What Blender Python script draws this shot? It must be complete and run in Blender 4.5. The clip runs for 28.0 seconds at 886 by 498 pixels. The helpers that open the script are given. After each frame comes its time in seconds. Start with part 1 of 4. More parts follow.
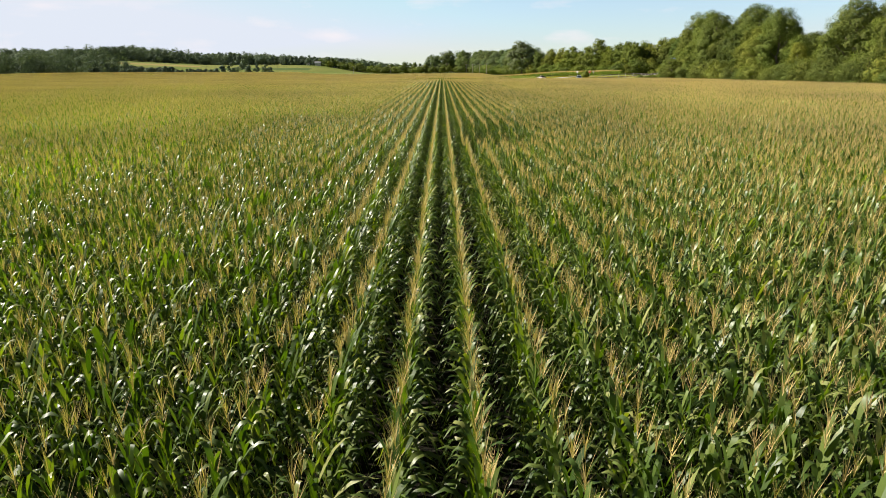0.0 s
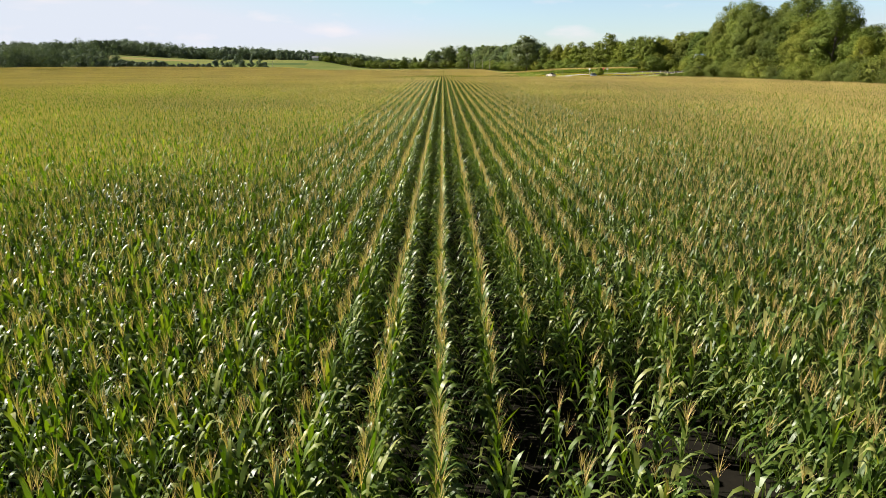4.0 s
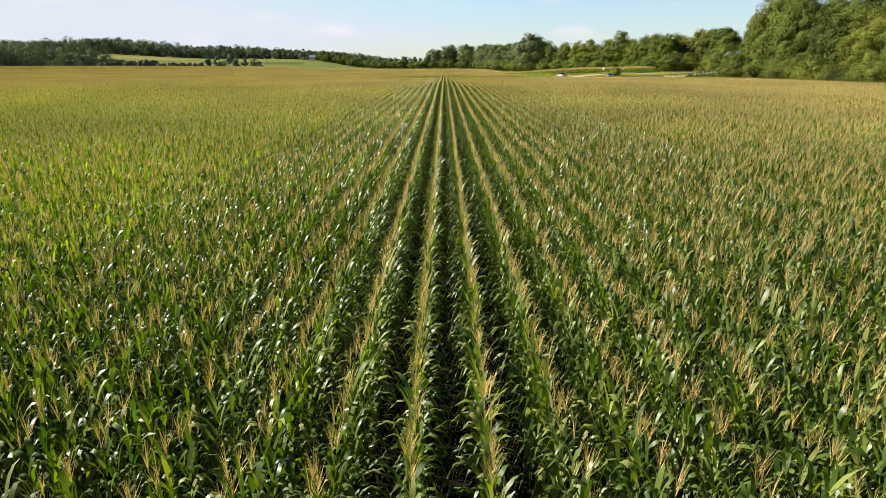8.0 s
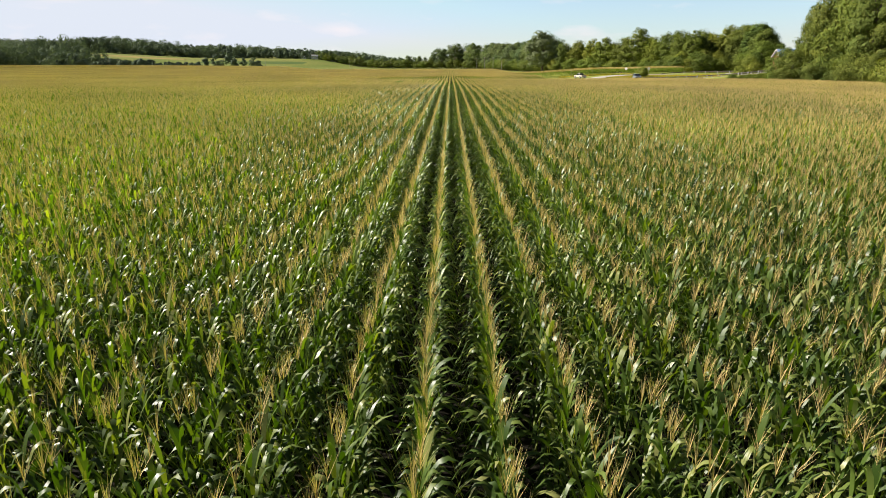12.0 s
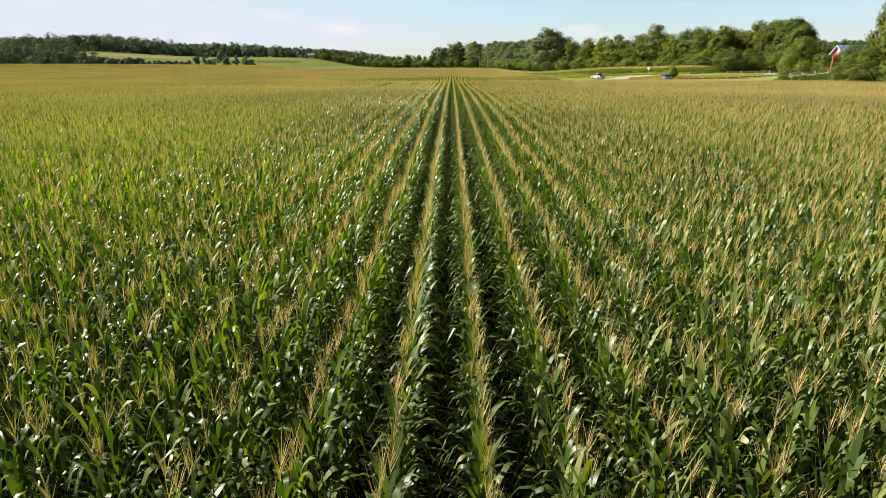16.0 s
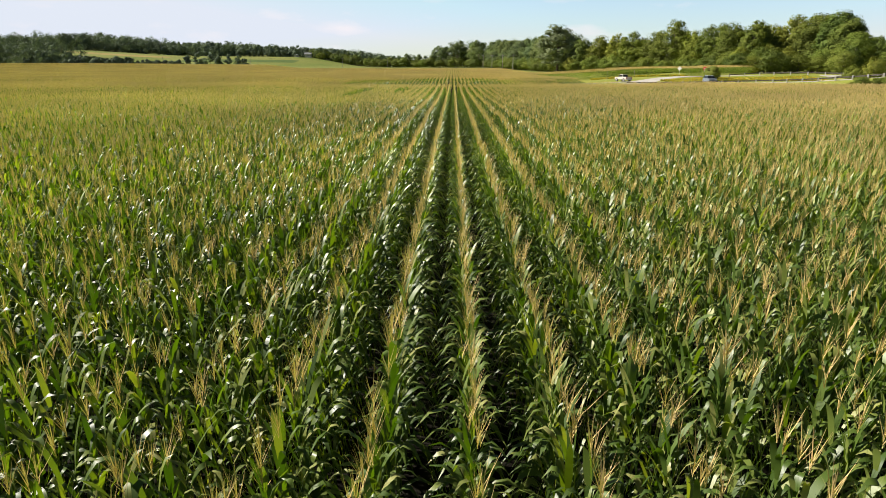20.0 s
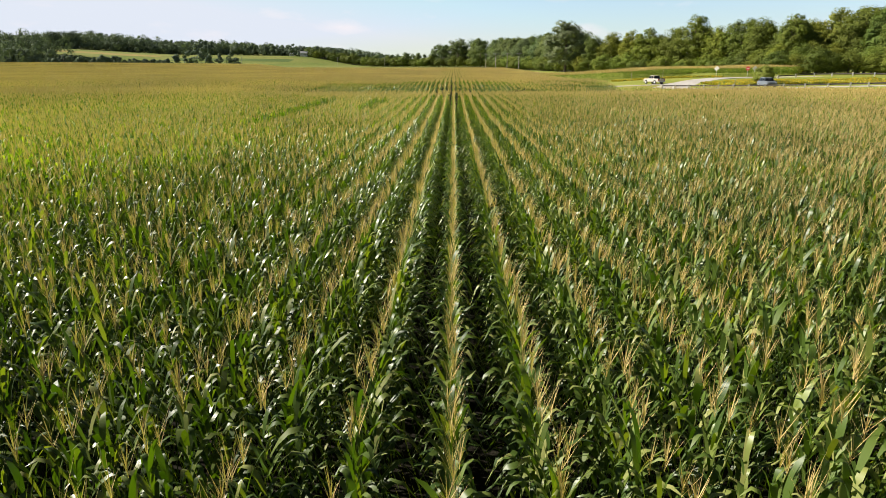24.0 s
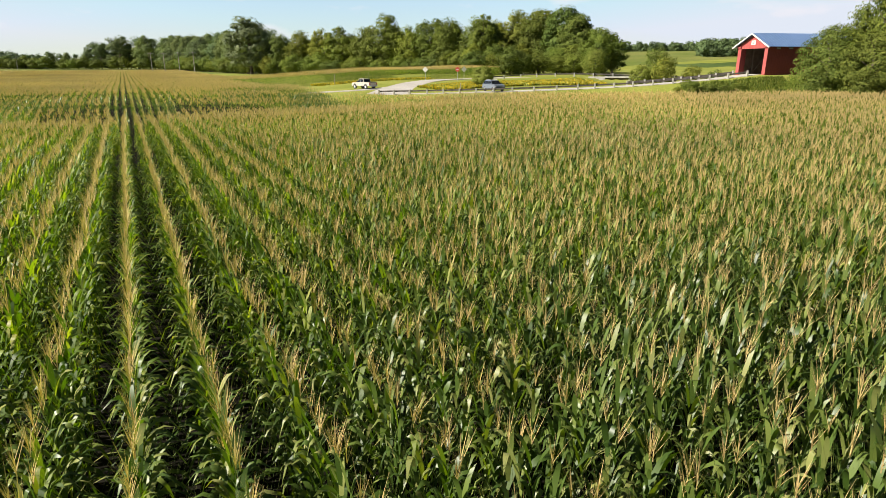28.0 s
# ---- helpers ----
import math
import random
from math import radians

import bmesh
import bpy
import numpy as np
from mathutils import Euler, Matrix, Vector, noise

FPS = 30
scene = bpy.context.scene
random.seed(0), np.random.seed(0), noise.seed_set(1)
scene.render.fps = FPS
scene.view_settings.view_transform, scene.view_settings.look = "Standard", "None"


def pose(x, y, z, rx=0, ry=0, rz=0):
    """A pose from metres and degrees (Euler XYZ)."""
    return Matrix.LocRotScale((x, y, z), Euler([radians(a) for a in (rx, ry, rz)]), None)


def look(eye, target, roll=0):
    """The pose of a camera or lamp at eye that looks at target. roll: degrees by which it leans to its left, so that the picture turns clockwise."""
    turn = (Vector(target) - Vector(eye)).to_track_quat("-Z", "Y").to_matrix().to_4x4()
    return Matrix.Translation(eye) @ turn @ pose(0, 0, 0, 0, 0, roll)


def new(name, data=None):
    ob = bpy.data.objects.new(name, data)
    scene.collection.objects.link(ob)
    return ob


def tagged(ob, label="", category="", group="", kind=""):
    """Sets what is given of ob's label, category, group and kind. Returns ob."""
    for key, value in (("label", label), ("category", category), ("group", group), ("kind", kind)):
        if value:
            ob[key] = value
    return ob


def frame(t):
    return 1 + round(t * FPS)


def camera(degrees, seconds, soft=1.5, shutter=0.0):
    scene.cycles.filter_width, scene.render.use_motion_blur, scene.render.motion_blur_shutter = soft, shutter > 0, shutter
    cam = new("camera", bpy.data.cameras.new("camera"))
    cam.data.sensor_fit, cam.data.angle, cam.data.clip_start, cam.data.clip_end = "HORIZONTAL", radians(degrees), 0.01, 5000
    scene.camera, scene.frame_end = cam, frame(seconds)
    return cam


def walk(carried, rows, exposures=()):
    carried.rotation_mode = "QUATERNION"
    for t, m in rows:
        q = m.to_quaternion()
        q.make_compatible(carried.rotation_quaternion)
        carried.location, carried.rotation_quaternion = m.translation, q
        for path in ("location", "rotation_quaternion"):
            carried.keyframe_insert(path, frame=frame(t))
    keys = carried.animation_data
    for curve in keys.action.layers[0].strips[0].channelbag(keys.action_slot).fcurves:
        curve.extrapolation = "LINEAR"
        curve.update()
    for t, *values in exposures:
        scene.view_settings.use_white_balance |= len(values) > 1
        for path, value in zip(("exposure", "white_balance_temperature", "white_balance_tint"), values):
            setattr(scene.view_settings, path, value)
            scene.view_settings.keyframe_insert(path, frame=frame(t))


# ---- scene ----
# ---- camera ----
cam = camera(72.0, 28.0, soft=0.55, shutter=0.0)
# seconds, x, y, z, yaw, pitch, roll
PATH = [
    (0.0, 0.08, -0.00, 5.44, -0.11, -16.21, 0.47),
    (0.5, 0.10, 3.62, 5.52, -0.09, -16.18, 0.43),
    (1.0, 0.12, 7.06, 5.61, -0.09, -16.87, 0.46),
    (1.5, 0.17, 10.30, 5.71, -0.08, -18.21, 0.43),
    (2.0, 0.22, 13.38, 5.82, -0.09, -18.07, 0.41),
    (2.5, 0.26, 16.36, 5.89, -0.07, -17.43, 0.40),
    (3.0, 0.33, 19.34, 6.00, -0.05, -16.82, 0.35),
    (3.5, 0.38, 22.49, 6.07, -0.04, -16.64, 0.30),
    (5.5, 0.79, 36.24, 5.87, 0.06, -16.62, 0.24),
    (6.0, 0.87, 39.52, 5.82, 0.07, -16.62, 0.25),
    (6.5, 0.97, 42.77, 5.80, 0.11, -16.60, 0.23),
    (7.0, 1.07, 46.04, 5.80, 0.11, -16.63, 0.23),
    (7.5, 1.23, 49.37, 5.81, 0.11, -16.64, 0.19),
    (8.0, 1.49, 52.75, 5.83, 0.13, -16.65, 0.20),
    (8.5, 1.76, 56.27, 5.89, 0.16, -16.63, 0.17),
    (9.0, 1.95, 59.94, 5.96, 0.15, -16.65, 0.23),
    (9.5, 2.02, 63.50, 5.94, 0.17, -16.66, 0.20),
    (10.0, 2.11, 66.89, 5.85, 0.21, -16.63, 0.11),
    (10.5, 2.15, 70.22, 5.76, 0.34, -16.66, 0.18),
    (11.0, 2.15, 73.55, 5.71, 0.56, -16.65, 0.11),
    (11.5, 2.17, 76.83, 5.66, 0.71, -16.65, 0.07),
    (12.0, 2.19, 80.09, 5.64, 0.70, -16.65, 0.12),
    (12.5, 2.25, 83.40, 5.63, 0.72, -16.64, 0.15),
    (14.5, 2.38, 96.84, 5.64, 0.74, -16.68, 0.07),
    (15.0, 2.37, 100.32, 5.63, 0.74, -16.69, 0.07),
    (15.5, 2.35, 103.89, 5.60, 0.76, -16.69, 0.06),
    (16.0, 2.41, 107.51, 5.56, 0.78, -16.71, 0.06),
    (16.5, 2.43, 111.19, 5.50, 0.82, -16.68, 0.04),
    (17.0, 2.45, 114.92, 5.49, 0.83, -16.72, -0.00),
    (17.5, 2.48, 118.68, 5.51, 0.84, -16.70, 0.01),
    (18.0, 2.52, 122.28, 5.53, 0.86, -16.69, 0.02),
    (18.5, 2.54, 125.67, 5.47, 0.85, -16.70, 0.02),
    (19.0, 2.55, 128.96, 5.42, 0.88, -16.73, 0.05),
    (19.5, 2.53, 132.36, 5.46, 0.90, -16.72, -0.00),
    (20.0, 2.51, 135.85, 5.52, 0.91, -16.73, 0.01),
    (20.5, 2.53, 139.13, 5.54, 0.93, -16.75, 0.03),
    (21.0, 2.57, 142.41, 5.55, 0.94, -16.78, -0.02),
    (21.5, 2.62, 145.67, 5.57, 0.98, -16.79, -0.00),
    (23.5, 2.73, 158.79, 5.67, 1.04, -16.81, -0.01),
    (24.0, 2.69, 162.39, 5.66, 0.96, -16.81, 0.02),
    (24.5, 2.72, 166.37, 5.67, 0.40, -16.78, 0.10),
    (25.0, 2.82, 170.54, 5.66, -1.03, -16.80, 0.11),
    (25.5, 3.07, 174.79, 5.62, -4.10, -16.80, 0.13),
    (26.0, 3.51, 178.89, 5.64, -7.48, -16.79, 0.13),
    (26.5, 4.19, 182.94, 5.68, -10.84, -16.77, 0.19),
    (27.0, 5.08, 186.52, 5.69, -14.78, -16.74, 0.18),
    (27.5, 6.22, 189.91, 5.67, -20.27, -16.75, 0.23),
    (28.0, 7.62, 193.18, 5.68, -26.75, -16.77, 0.21),
]
walk(cam, [(t, pose(x, y, z, 90 + pitch, roll, yaw)) for t, x, y, z, yaw, pitch, roll in PATH],
     exposures=[(0.0, 1.4), (28.0, 1.4)])

# ---- sky and sun ----
SUN_EL, SUN_AZ = 34.0, 75.0      # degrees up, degrees left of +Y
world = bpy.data.worlds.new("sky")
scene.world = world
world.use_nodes = True
wn = world.node_tree.nodes
wl = world.node_tree.links
bg = wn["Background"]
sky = wn.new("ShaderNodeTexSky")
sky.sky_type = "NISHITA"
sky.sun_disc = False
sky.sun_elevation = radians(SUN_EL)
sky.sun_rotation = radians(360 - SUN_AZ)
sky.air_density, sky.dust_density, sky.ozone_density = 1.0, 0.1, 3.0
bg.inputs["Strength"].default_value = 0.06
# thin, faint clouds low over the horizon
tc = wn.new("ShaderNodeTexCoord")
mp = wn.new("ShaderNodeMapping")
mp.inputs["Scale"].default_value = (8.0, 8.0, 26.0)
nz = wn.new("ShaderNodeTexNoise")
nz.inputs["Scale"].default_value = 1.0
nz.inputs["Detail"].default_value = 5.0
ramp = wn.new("ShaderNodeValToRGB")
ramp.color_ramp.elements[0].position, ramp.color_ramp.elements[1].position = 0.57, 0.76
mixc = wn.new("ShaderNodeMix")
mixc.data_type = "RGBA"
mixc.inputs["B"].default_value = (6.132, 5.707, 5.896, 1)
scl = wn.new("ShaderNodeMath")
scl.operation = "MULTIPLY"
scl.inputs[1].default_value = 0.7
wl.new(tc.outputs["Generated"], mp.inputs["Vector"])
wl.new(mp.outputs["Vector"], nz.inputs["Vector"])
wl.new(nz.outputs["Fac"], ramp.inputs["Fac"])
wl.new(ramp.outputs["Color"], scl.inputs[0])
wl.new(scl.outputs[0], mixc.inputs["Factor"])
# sky colour scaled: brighter at the horizon, dimmed overhead to deepen the shade
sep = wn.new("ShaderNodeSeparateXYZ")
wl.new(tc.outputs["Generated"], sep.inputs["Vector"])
sky_gain = wn.new("ShaderNodeValToRGB")
he = sky_gain.color_ramp.elements
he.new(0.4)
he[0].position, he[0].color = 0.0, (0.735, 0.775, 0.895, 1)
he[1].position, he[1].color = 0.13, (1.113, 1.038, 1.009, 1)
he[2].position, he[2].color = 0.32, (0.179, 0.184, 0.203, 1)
wl.new(sep.outputs["Z"], sky_gain.inputs["Fac"])
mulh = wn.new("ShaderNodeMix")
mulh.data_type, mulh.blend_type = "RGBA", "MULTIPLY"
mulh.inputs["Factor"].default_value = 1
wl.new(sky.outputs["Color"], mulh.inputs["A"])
wl.new(sky_gain.outputs["Color"], mulh.inputs["B"])
cap = wn.new("ShaderNodeMix")      # caps the sky colour so the side near the sun stays even
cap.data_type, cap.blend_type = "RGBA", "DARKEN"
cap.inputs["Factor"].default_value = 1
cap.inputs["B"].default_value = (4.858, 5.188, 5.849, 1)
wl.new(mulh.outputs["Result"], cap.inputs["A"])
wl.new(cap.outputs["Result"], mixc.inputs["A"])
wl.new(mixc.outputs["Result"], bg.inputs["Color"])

sun = new("sun", bpy.data.lights.new("sun", "SUN"))
sun.data.energy, sun.data.angle, sun.data.color = 5.0, radians(0.53), (1.0, 0.93, 0.82)
sd = Vector((-math.sin(radians(SUN_AZ)) * math.cos(radians(SUN_EL)), math.cos(radians(SUN_AZ)) * math.cos(radians(SUN_EL)), math.sin(radians(SUN_EL))))
sun.matrix_world = look(sd * 300, (0, 0, 0))


# ---- materials ----
def nodes_of(name):
    m = bpy.data.materials.new(name)
    m.use_nodes = True
    return m, m.node_tree.nodes, m.node_tree.links


def noise_node(n, l, scale, detail=4.0, coord="Object", stretch=None):
    t = n.new("ShaderNodeTexNoise")
    t.inputs["Scale"].default_value, t.inputs["Detail"].default_value = scale, detail
    if coord == "World":
        g = n.new("ShaderNodeNewGeometry")
        src = g.outputs["Position"]
    else:
        c = n.new("ShaderNodeTexCoord")
        src = c.outputs[coord]
    if stretch:
        mm = n.new("ShaderNodeMapping")
        mm.inputs["Scale"].default_value = stretch
        l.new(src, mm.inputs["Vector"])
        src = mm.outputs["Vector"]
    l.new(src, t.inputs["Vector"])
    return t


def ramp_node(n, l, src, stops):
    r = n.new("ShaderNodeValToRGB")
    el = r.color_ramp.elements
    while len(el) < len(stops):
        el.new(0.5)
    for e, (p, c) in zip(el, stops):
        e.position, e.color = p, (*c, 1)
    l.new(src, r.inputs["Fac"])
    return r


def mat_surface(name, c1, c2, scale=2.0, fine=30.0, rough=0.8, metal=0.0, bump=0.15, coord="Object", stretch=None, spec=0.4):
    """Two colours mixed by a coarse noise, darkened a little by a fine one, with a fine bump."""
    m, n, l = nodes_of(name)
    b = n["Principled BSDF"]
    a = noise_node(n, l, scale, 4, coord, stretch)
    r = ramp_node(n, l, a.outputs["Fac"], [(0.35, c1), (0.65, c2)])
    f = noise_node(n, l, fine, 3, coord, stretch)
    fr = ramp_node(n, l, f.outputs["Fac"], [(0.3, (0.8, 0.8, 0.8)), (0.7, (1.12, 1.12, 1.12))])
    mx = n.new("ShaderNodeMix")
    mx.data_type, mx.blend_type = "RGBA", "MULTIPLY"
    mx.inputs["Factor"].default_value = 1
    l.new(r.outputs["Color"], mx.inputs["A"])
    l.new(fr.outputs["Color"], mx.inputs["B"])
    l.new(mx.outputs["Result"], b.inputs["Base Color"])
    b.inputs["Roughness"].default_value, b.inputs["Metallic"].default_value = rough, metal
    b.inputs["Specular IOR Level"].default_value = spec
    if bump:
        bp = n.new("ShaderNodeBump")
        bp.inputs["Strength"].default_value, bp.inputs["Distance"].default_value = bump, 0.02
        l.new(f.outputs["Fac"], bp.inputs["Height"])
        l.new(bp.outputs["Normal"], b.inputs["Normal"])
    return m


def mat_leaf(name, stops, rough=0.42, through_share=0.35, spec=0.5, patch=0.05, patch_dark=0.68, through_gain=(1.5, 1.6, 0.6), each=None):
    """Foliage: colour by island and by patches of the ground, part of the light passing through."""
    m, n, l = nodes_of(name)
    b = n["Principled BSDF"]
    g = n.new("ShaderNodeNewGeometry")
    r = ramp_node(n, l, g.outputs["Random Per Island"], stops)
    pn = noise_node(n, l, patch, 3, "World")
    pr = ramp_node(n, l, pn.outputs["Fac"], [(0.35, (patch_dark, patch_dark, patch_dark)), (0.65, (1.15, 1.12, 1.0))])
    mx = n.new("ShaderNodeMix")
    mx.data_type, mx.blend_type = "RGBA", "MULTIPLY"
    mx.inputs["Factor"].default_value = 1
    l.new(r.outputs["Color"], mx.inputs["A"])
    l.new(pr.outputs["Color"], mx.inputs["B"])
    if each:
        oi = n.new("ShaderNodeObjectInfo")
        er = ramp_node(n, l, oi.outputs["Random"], each)
        m2 = n.new("ShaderNodeMix")
        m2.data_type, m2.blend_type = "RGBA", "MULTIPLY"
        m2.inputs["Factor"].default_value = 1
        l.new(mx.outputs["Result"], m2.inputs["A"])
        l.new(er.outputs["Color"], m2.inputs["B"])
        mx = m2
    l.new(mx.outputs["Result"], b.inputs["Base Color"])
    b.inputs["Roughness"].default_value = rough
    b.inputs["Specular IOR Level"].default_value = spec
    tl = n.new("ShaderNodeBsdfTranslucent")
    tg = n.new("ShaderNodeMix")
    tg.data_type, tg.blend_type = "RGBA", "MULTIPLY"
    tg.inputs["Factor"].default_value = 1
    tg.inputs["B"].default_value = (*through_gain, 1)
    l.new(mx.outputs["Result"], tg.inputs["A"])
    l.new(tg.outputs["Result"], tl.inputs["Color"])
    ms = n.new("ShaderNodeMixShader")
    ms.inputs["Fac"].default_value = through_share
    l.new(b.outputs["BSDF"], ms.inputs[1])
    l.new(tl.outputs["BSDF"], ms.inputs[2])
    l.new(ms.outputs["Shader"], n["Material Output"].inputs["Surface"])
    return m


CORN = [(0.0, (0.039, 0.074, 0.012)), (0.5, (0.086, 0.134, 0.023)), (0.82, (0.168, 0.209, 0.047)), (1.0, (0.275, 0.280, 0.095))]
TASS = [(0.0, (0.42, 0.325, 0.138)), (0.7, (0.575, 0.440, 0.198)), (1.0, (0.46, 0.305, 0.150))]
# light put into the leaf colour: near copy darkened, far copy lightened and yellowed
M_CORN = mat_leaf("corn_leaf_darkened", [(p, (a * 0.89, b * 0.90, c * 0.95)) for p, (a, b, c) in CORN], 0.42, 0.26, 0.32, through_gain=(1.65, 2.05, 0.12))
M_CORN_MID = mat_leaf("corn_leaf_mid", [(p, (a * 1.04, b * 1.03, c)) for p, (a, b, c) in CORN], 0.50, 0.34, 0.17, through_gain=(1.7, 2.1, 0.12))
M_TASSEL = mat_leaf("corn_tassel", TASS, 0.7, 0.26, 0.2, 0.05, 0.85, (0.85, 1.05, 0.35))
M_CORN_FAR = mat_leaf("corn_leaf_lightened", [(p, (a * 1.24, b * 1.16, c * 1.1)) for p, (a, b, c) in CORN], 0.60, 0.33, 0.06, through_gain=(1.55, 2.0, 0.12))
# each tree has a tone of its own
KINDS = [(0.0, (0.80, 0.92, 0.95)), (0.35, (1.0, 1.0, 1.0)), (0.7, (1.20, 1.12, 0.9)), (1.0, (1.1, 1.18, 1.0))]
M_TREE = mat_leaf("tree_leaf", [(0.0, (0.070, 0.097, 0.020)), (0.6, (0.098, 0.126, 0.027)), (1.0, (0.132, 0.154, 0.036))], 0.7, 0.2, 0.08, 0.06, 0.7, each=KINDS)
# copy of the tree leaf, darkened to take light off the near wood
M_TREE_DARK = mat_leaf("tree_leaf_darkened", [(0.0, (0.063, 0.088, 0.018)), (0.6, (0.092, 0.116, 0.024)), (1.0, (0.130, 0.145, 0.032))], 0.7, 0.2, 0.10, 0.06, 0.7, each=KINDS)
M_TREE_LIGHT = mat_leaf("tree_leaf_light", [(0.0, (0.075, 0.100, 0.018)), (0.6, (0.125, 0.148, 0.028)), (1.0, (0.175, 0.184, 0.042))], 0.7, 0.22, 0.08, 0.06, 0.8, each=KINDS)
M_BUSH = mat_leaf("light_bush_leaf", [(0.0, (0.130, 0.165, 0.030)), (0.6, (0.175, 0.205, 0.040)), (1.0, (0.230, 0.245, 0.060))], 0.7, 0.25, 0.08, 0.3, 0.9)
M_TREE_GREY = mat_leaf("tree_leaf_grey", [(0.0, (0.088, 0.114, 0.054)), (0.6, (0.125, 0.152, 0.073)), (1.0, (0.170, 0.197, 0.102))], 0.6, 0.2, 0.15, 0.06, 0.8)
# haze put into the colour: the tree leaf made paler and bluer
M_TREE_FAR = mat_leaf("hazed_tree_leaf", [(0.0, (0.076, 0.106, 0.048)), (0.6, (0.102, 0.136, 0.062)), (1.0, (0.134, 0.162, 0.076))], 0.75, 0.18, 0.05, 0.06, 0.75, each=KINDS)
# distance haze painted in as a pale, bluish leaf tone
M_WOODS = mat_leaf("hazed_woods_leaf", [(0.0, (0.082, 0.112, 0.084)), (0.6, (0.108, 0.142, 0.102)), (1.0, (0.138, 0.176, 0.120))], 0.8, 0.12, 0.04, 0.012, 0.75)
M_BARK = mat_surface("bark", (0.073, 0.055, 0.037), (0.124, 0.102, 0.073), 1.5, 12, 0.9, 0, 0.5)
# soil darkened to near black so the gaps between rows look shaded
M_SOIL_SHADED = mat_surface("soil", (0.009, 0.008, 0.006), (0.016, 0.014, 0.010), 0.4, 6, 0.95, 0, 0.5, "World", spec=0.05)
M_GRASS = mat_surface("grass_ground", (0.146, 0.171, 0.029), (0.211, 0.219, 0.048), 0.08, 3.0, 0.9, 0, 0.6, "World", spec=0.05)
M_MEADOW = mat_surface("meadow", (0.095, 0.124, 0.025), (0.153, 0.160, 0.044), 0.012, 0.3, 0.9, 0, 0.3, "World", spec=0.05)
M_ROWCROP = mat_surface("dark_row_crop", (0.050, 0.078, 0.020), (0.070, 0.100, 0.028), 0.03, 0.4, 0.9, 0, 0.3, "World", spec=0.05)
M_STUBBLE = mat_surface("stubble", (0.175, 0.146, 0.044), (0.219, 0.175, 0.059), 0.02, 0.3, 0.9, 0, 0.3, "World", spec=0.05)
M_ROAD = mat_surface("pale_road", (0.306, 0.284, 0.255), (0.365, 0.343, 0.313), 0.3, 8, 0.85, 0, 0.2, "World")
M_CONC = mat_surface("concrete", (0.306, 0.292, 0.263), (0.393, 0.379, 0.343), 1.2, 20, 0.85)
M_POST = mat_surface("weathered_post", (0.263, 0.248, 0.219), (0.365, 0.350, 0.313), 2.0, 25, 0.9)
M_RAIL = mat_surface("weathered_rail", (0.050, 0.043, 0.037), (0.095, 0.082, 0.070), 1.5, 20, 0.85)
M_RED = mat_surface("red_boards", (0.235, 0.040, 0.038), (0.300, 0.062, 0.054), 0.8, 9, 0.75, 0, 0.25, "Object", (6, 6, 0.6))
M_ROOF = mat_surface("blue_grey_metal_roof", (0.115, 0.190, 0.350), (0.150, 0.235, 0.410), 0.6, 10, 0.45, 0.35, 0.1)
M_TRIM = mat_surface("white_trim", (0.452, 0.437, 0.409), (0.525, 0.510, 0.482), 1.5, 20, 0.7)
M_TIMBER = mat_surface("old_timber", (0.10, 0.07, 0.05), (0.16, 0.12, 0.08), 1.5, 14, 0.85)
M_WHITE = mat_surface("white_paint", (0.66, 0.64, 0.60), (0.72, 0.70, 0.66), 1.0, 20, 0.35, 0, 0.0)
M_BEIGE = mat_surface("silver_beige_paint", (0.42, 0.375, 0.315), (0.48, 0.43, 0.365), 1.0, 20, 0.35, 0.2, 0.0)
M_GREYP = mat_surface("grey_blue_paint", (0.146, 0.175, 0.211), (0.183, 0.211, 0.248), 1.0, 20, 0.3, 0.4, 0.0)
M_DARK = mat_surface("dark_rubber", (0.02, 0.02, 0.02), (0.035, 0.035, 0.035), 2, 20, 0.8)
M_GLASS = mat_surface("dark_glass", (0.02, 0.025, 0.03), (0.03, 0.035, 0.04), 2, 20, 0.08, 0, 0.0, spec=0.8)
M_STEEL = mat_surface("galvanised_steel", (0.42, 0.43, 0.44), (0.55, 0.56, 0.57), 2, 20, 0.45, 0.7, 0.05)
M_STOP = mat_surface("sign_red", (0.50, 0.03, 0.04), (0.55, 0.05, 0.05), 2, 20, 0.5, 0, 0.0)
M_LAMP_R = mat_surface("red_lens", (0.35, 0.02, 0.02), (0.40, 0.03, 0.03), 2, 20, 0.3, 0, 0.0)
M_YELLOW = mat_leaf("yellow_bloom", [(0.0, (0.401, 0.306, 0.014)), (1.0, (0.510, 0.401, 0.029))], 0.7, 0.3, 0.2, 0.3, 0.9, (1.1, 1.1, 0.6))
M_BLADE = mat_leaf("grass_blade", [(0.0, (0.117, 0.160, 0.022)), (0.6, (0.175, 0.211, 0.032)), (1.0, (0.248, 0.248, 0.066))], 0.6, 0.3, 0.3, 0.1, 0.85)
M_POLE = mat_surface("utility_pole_wood", (0.219, 0.197, 0.167), (0.292, 0.270, 0.233), 1.0, 10, 0.9)
M_SHINGLE = mat_surface("grey_shingle", (0.146, 0.153, 0.167), (0.204, 0.211, 0.226), 1, 10, 0.8)


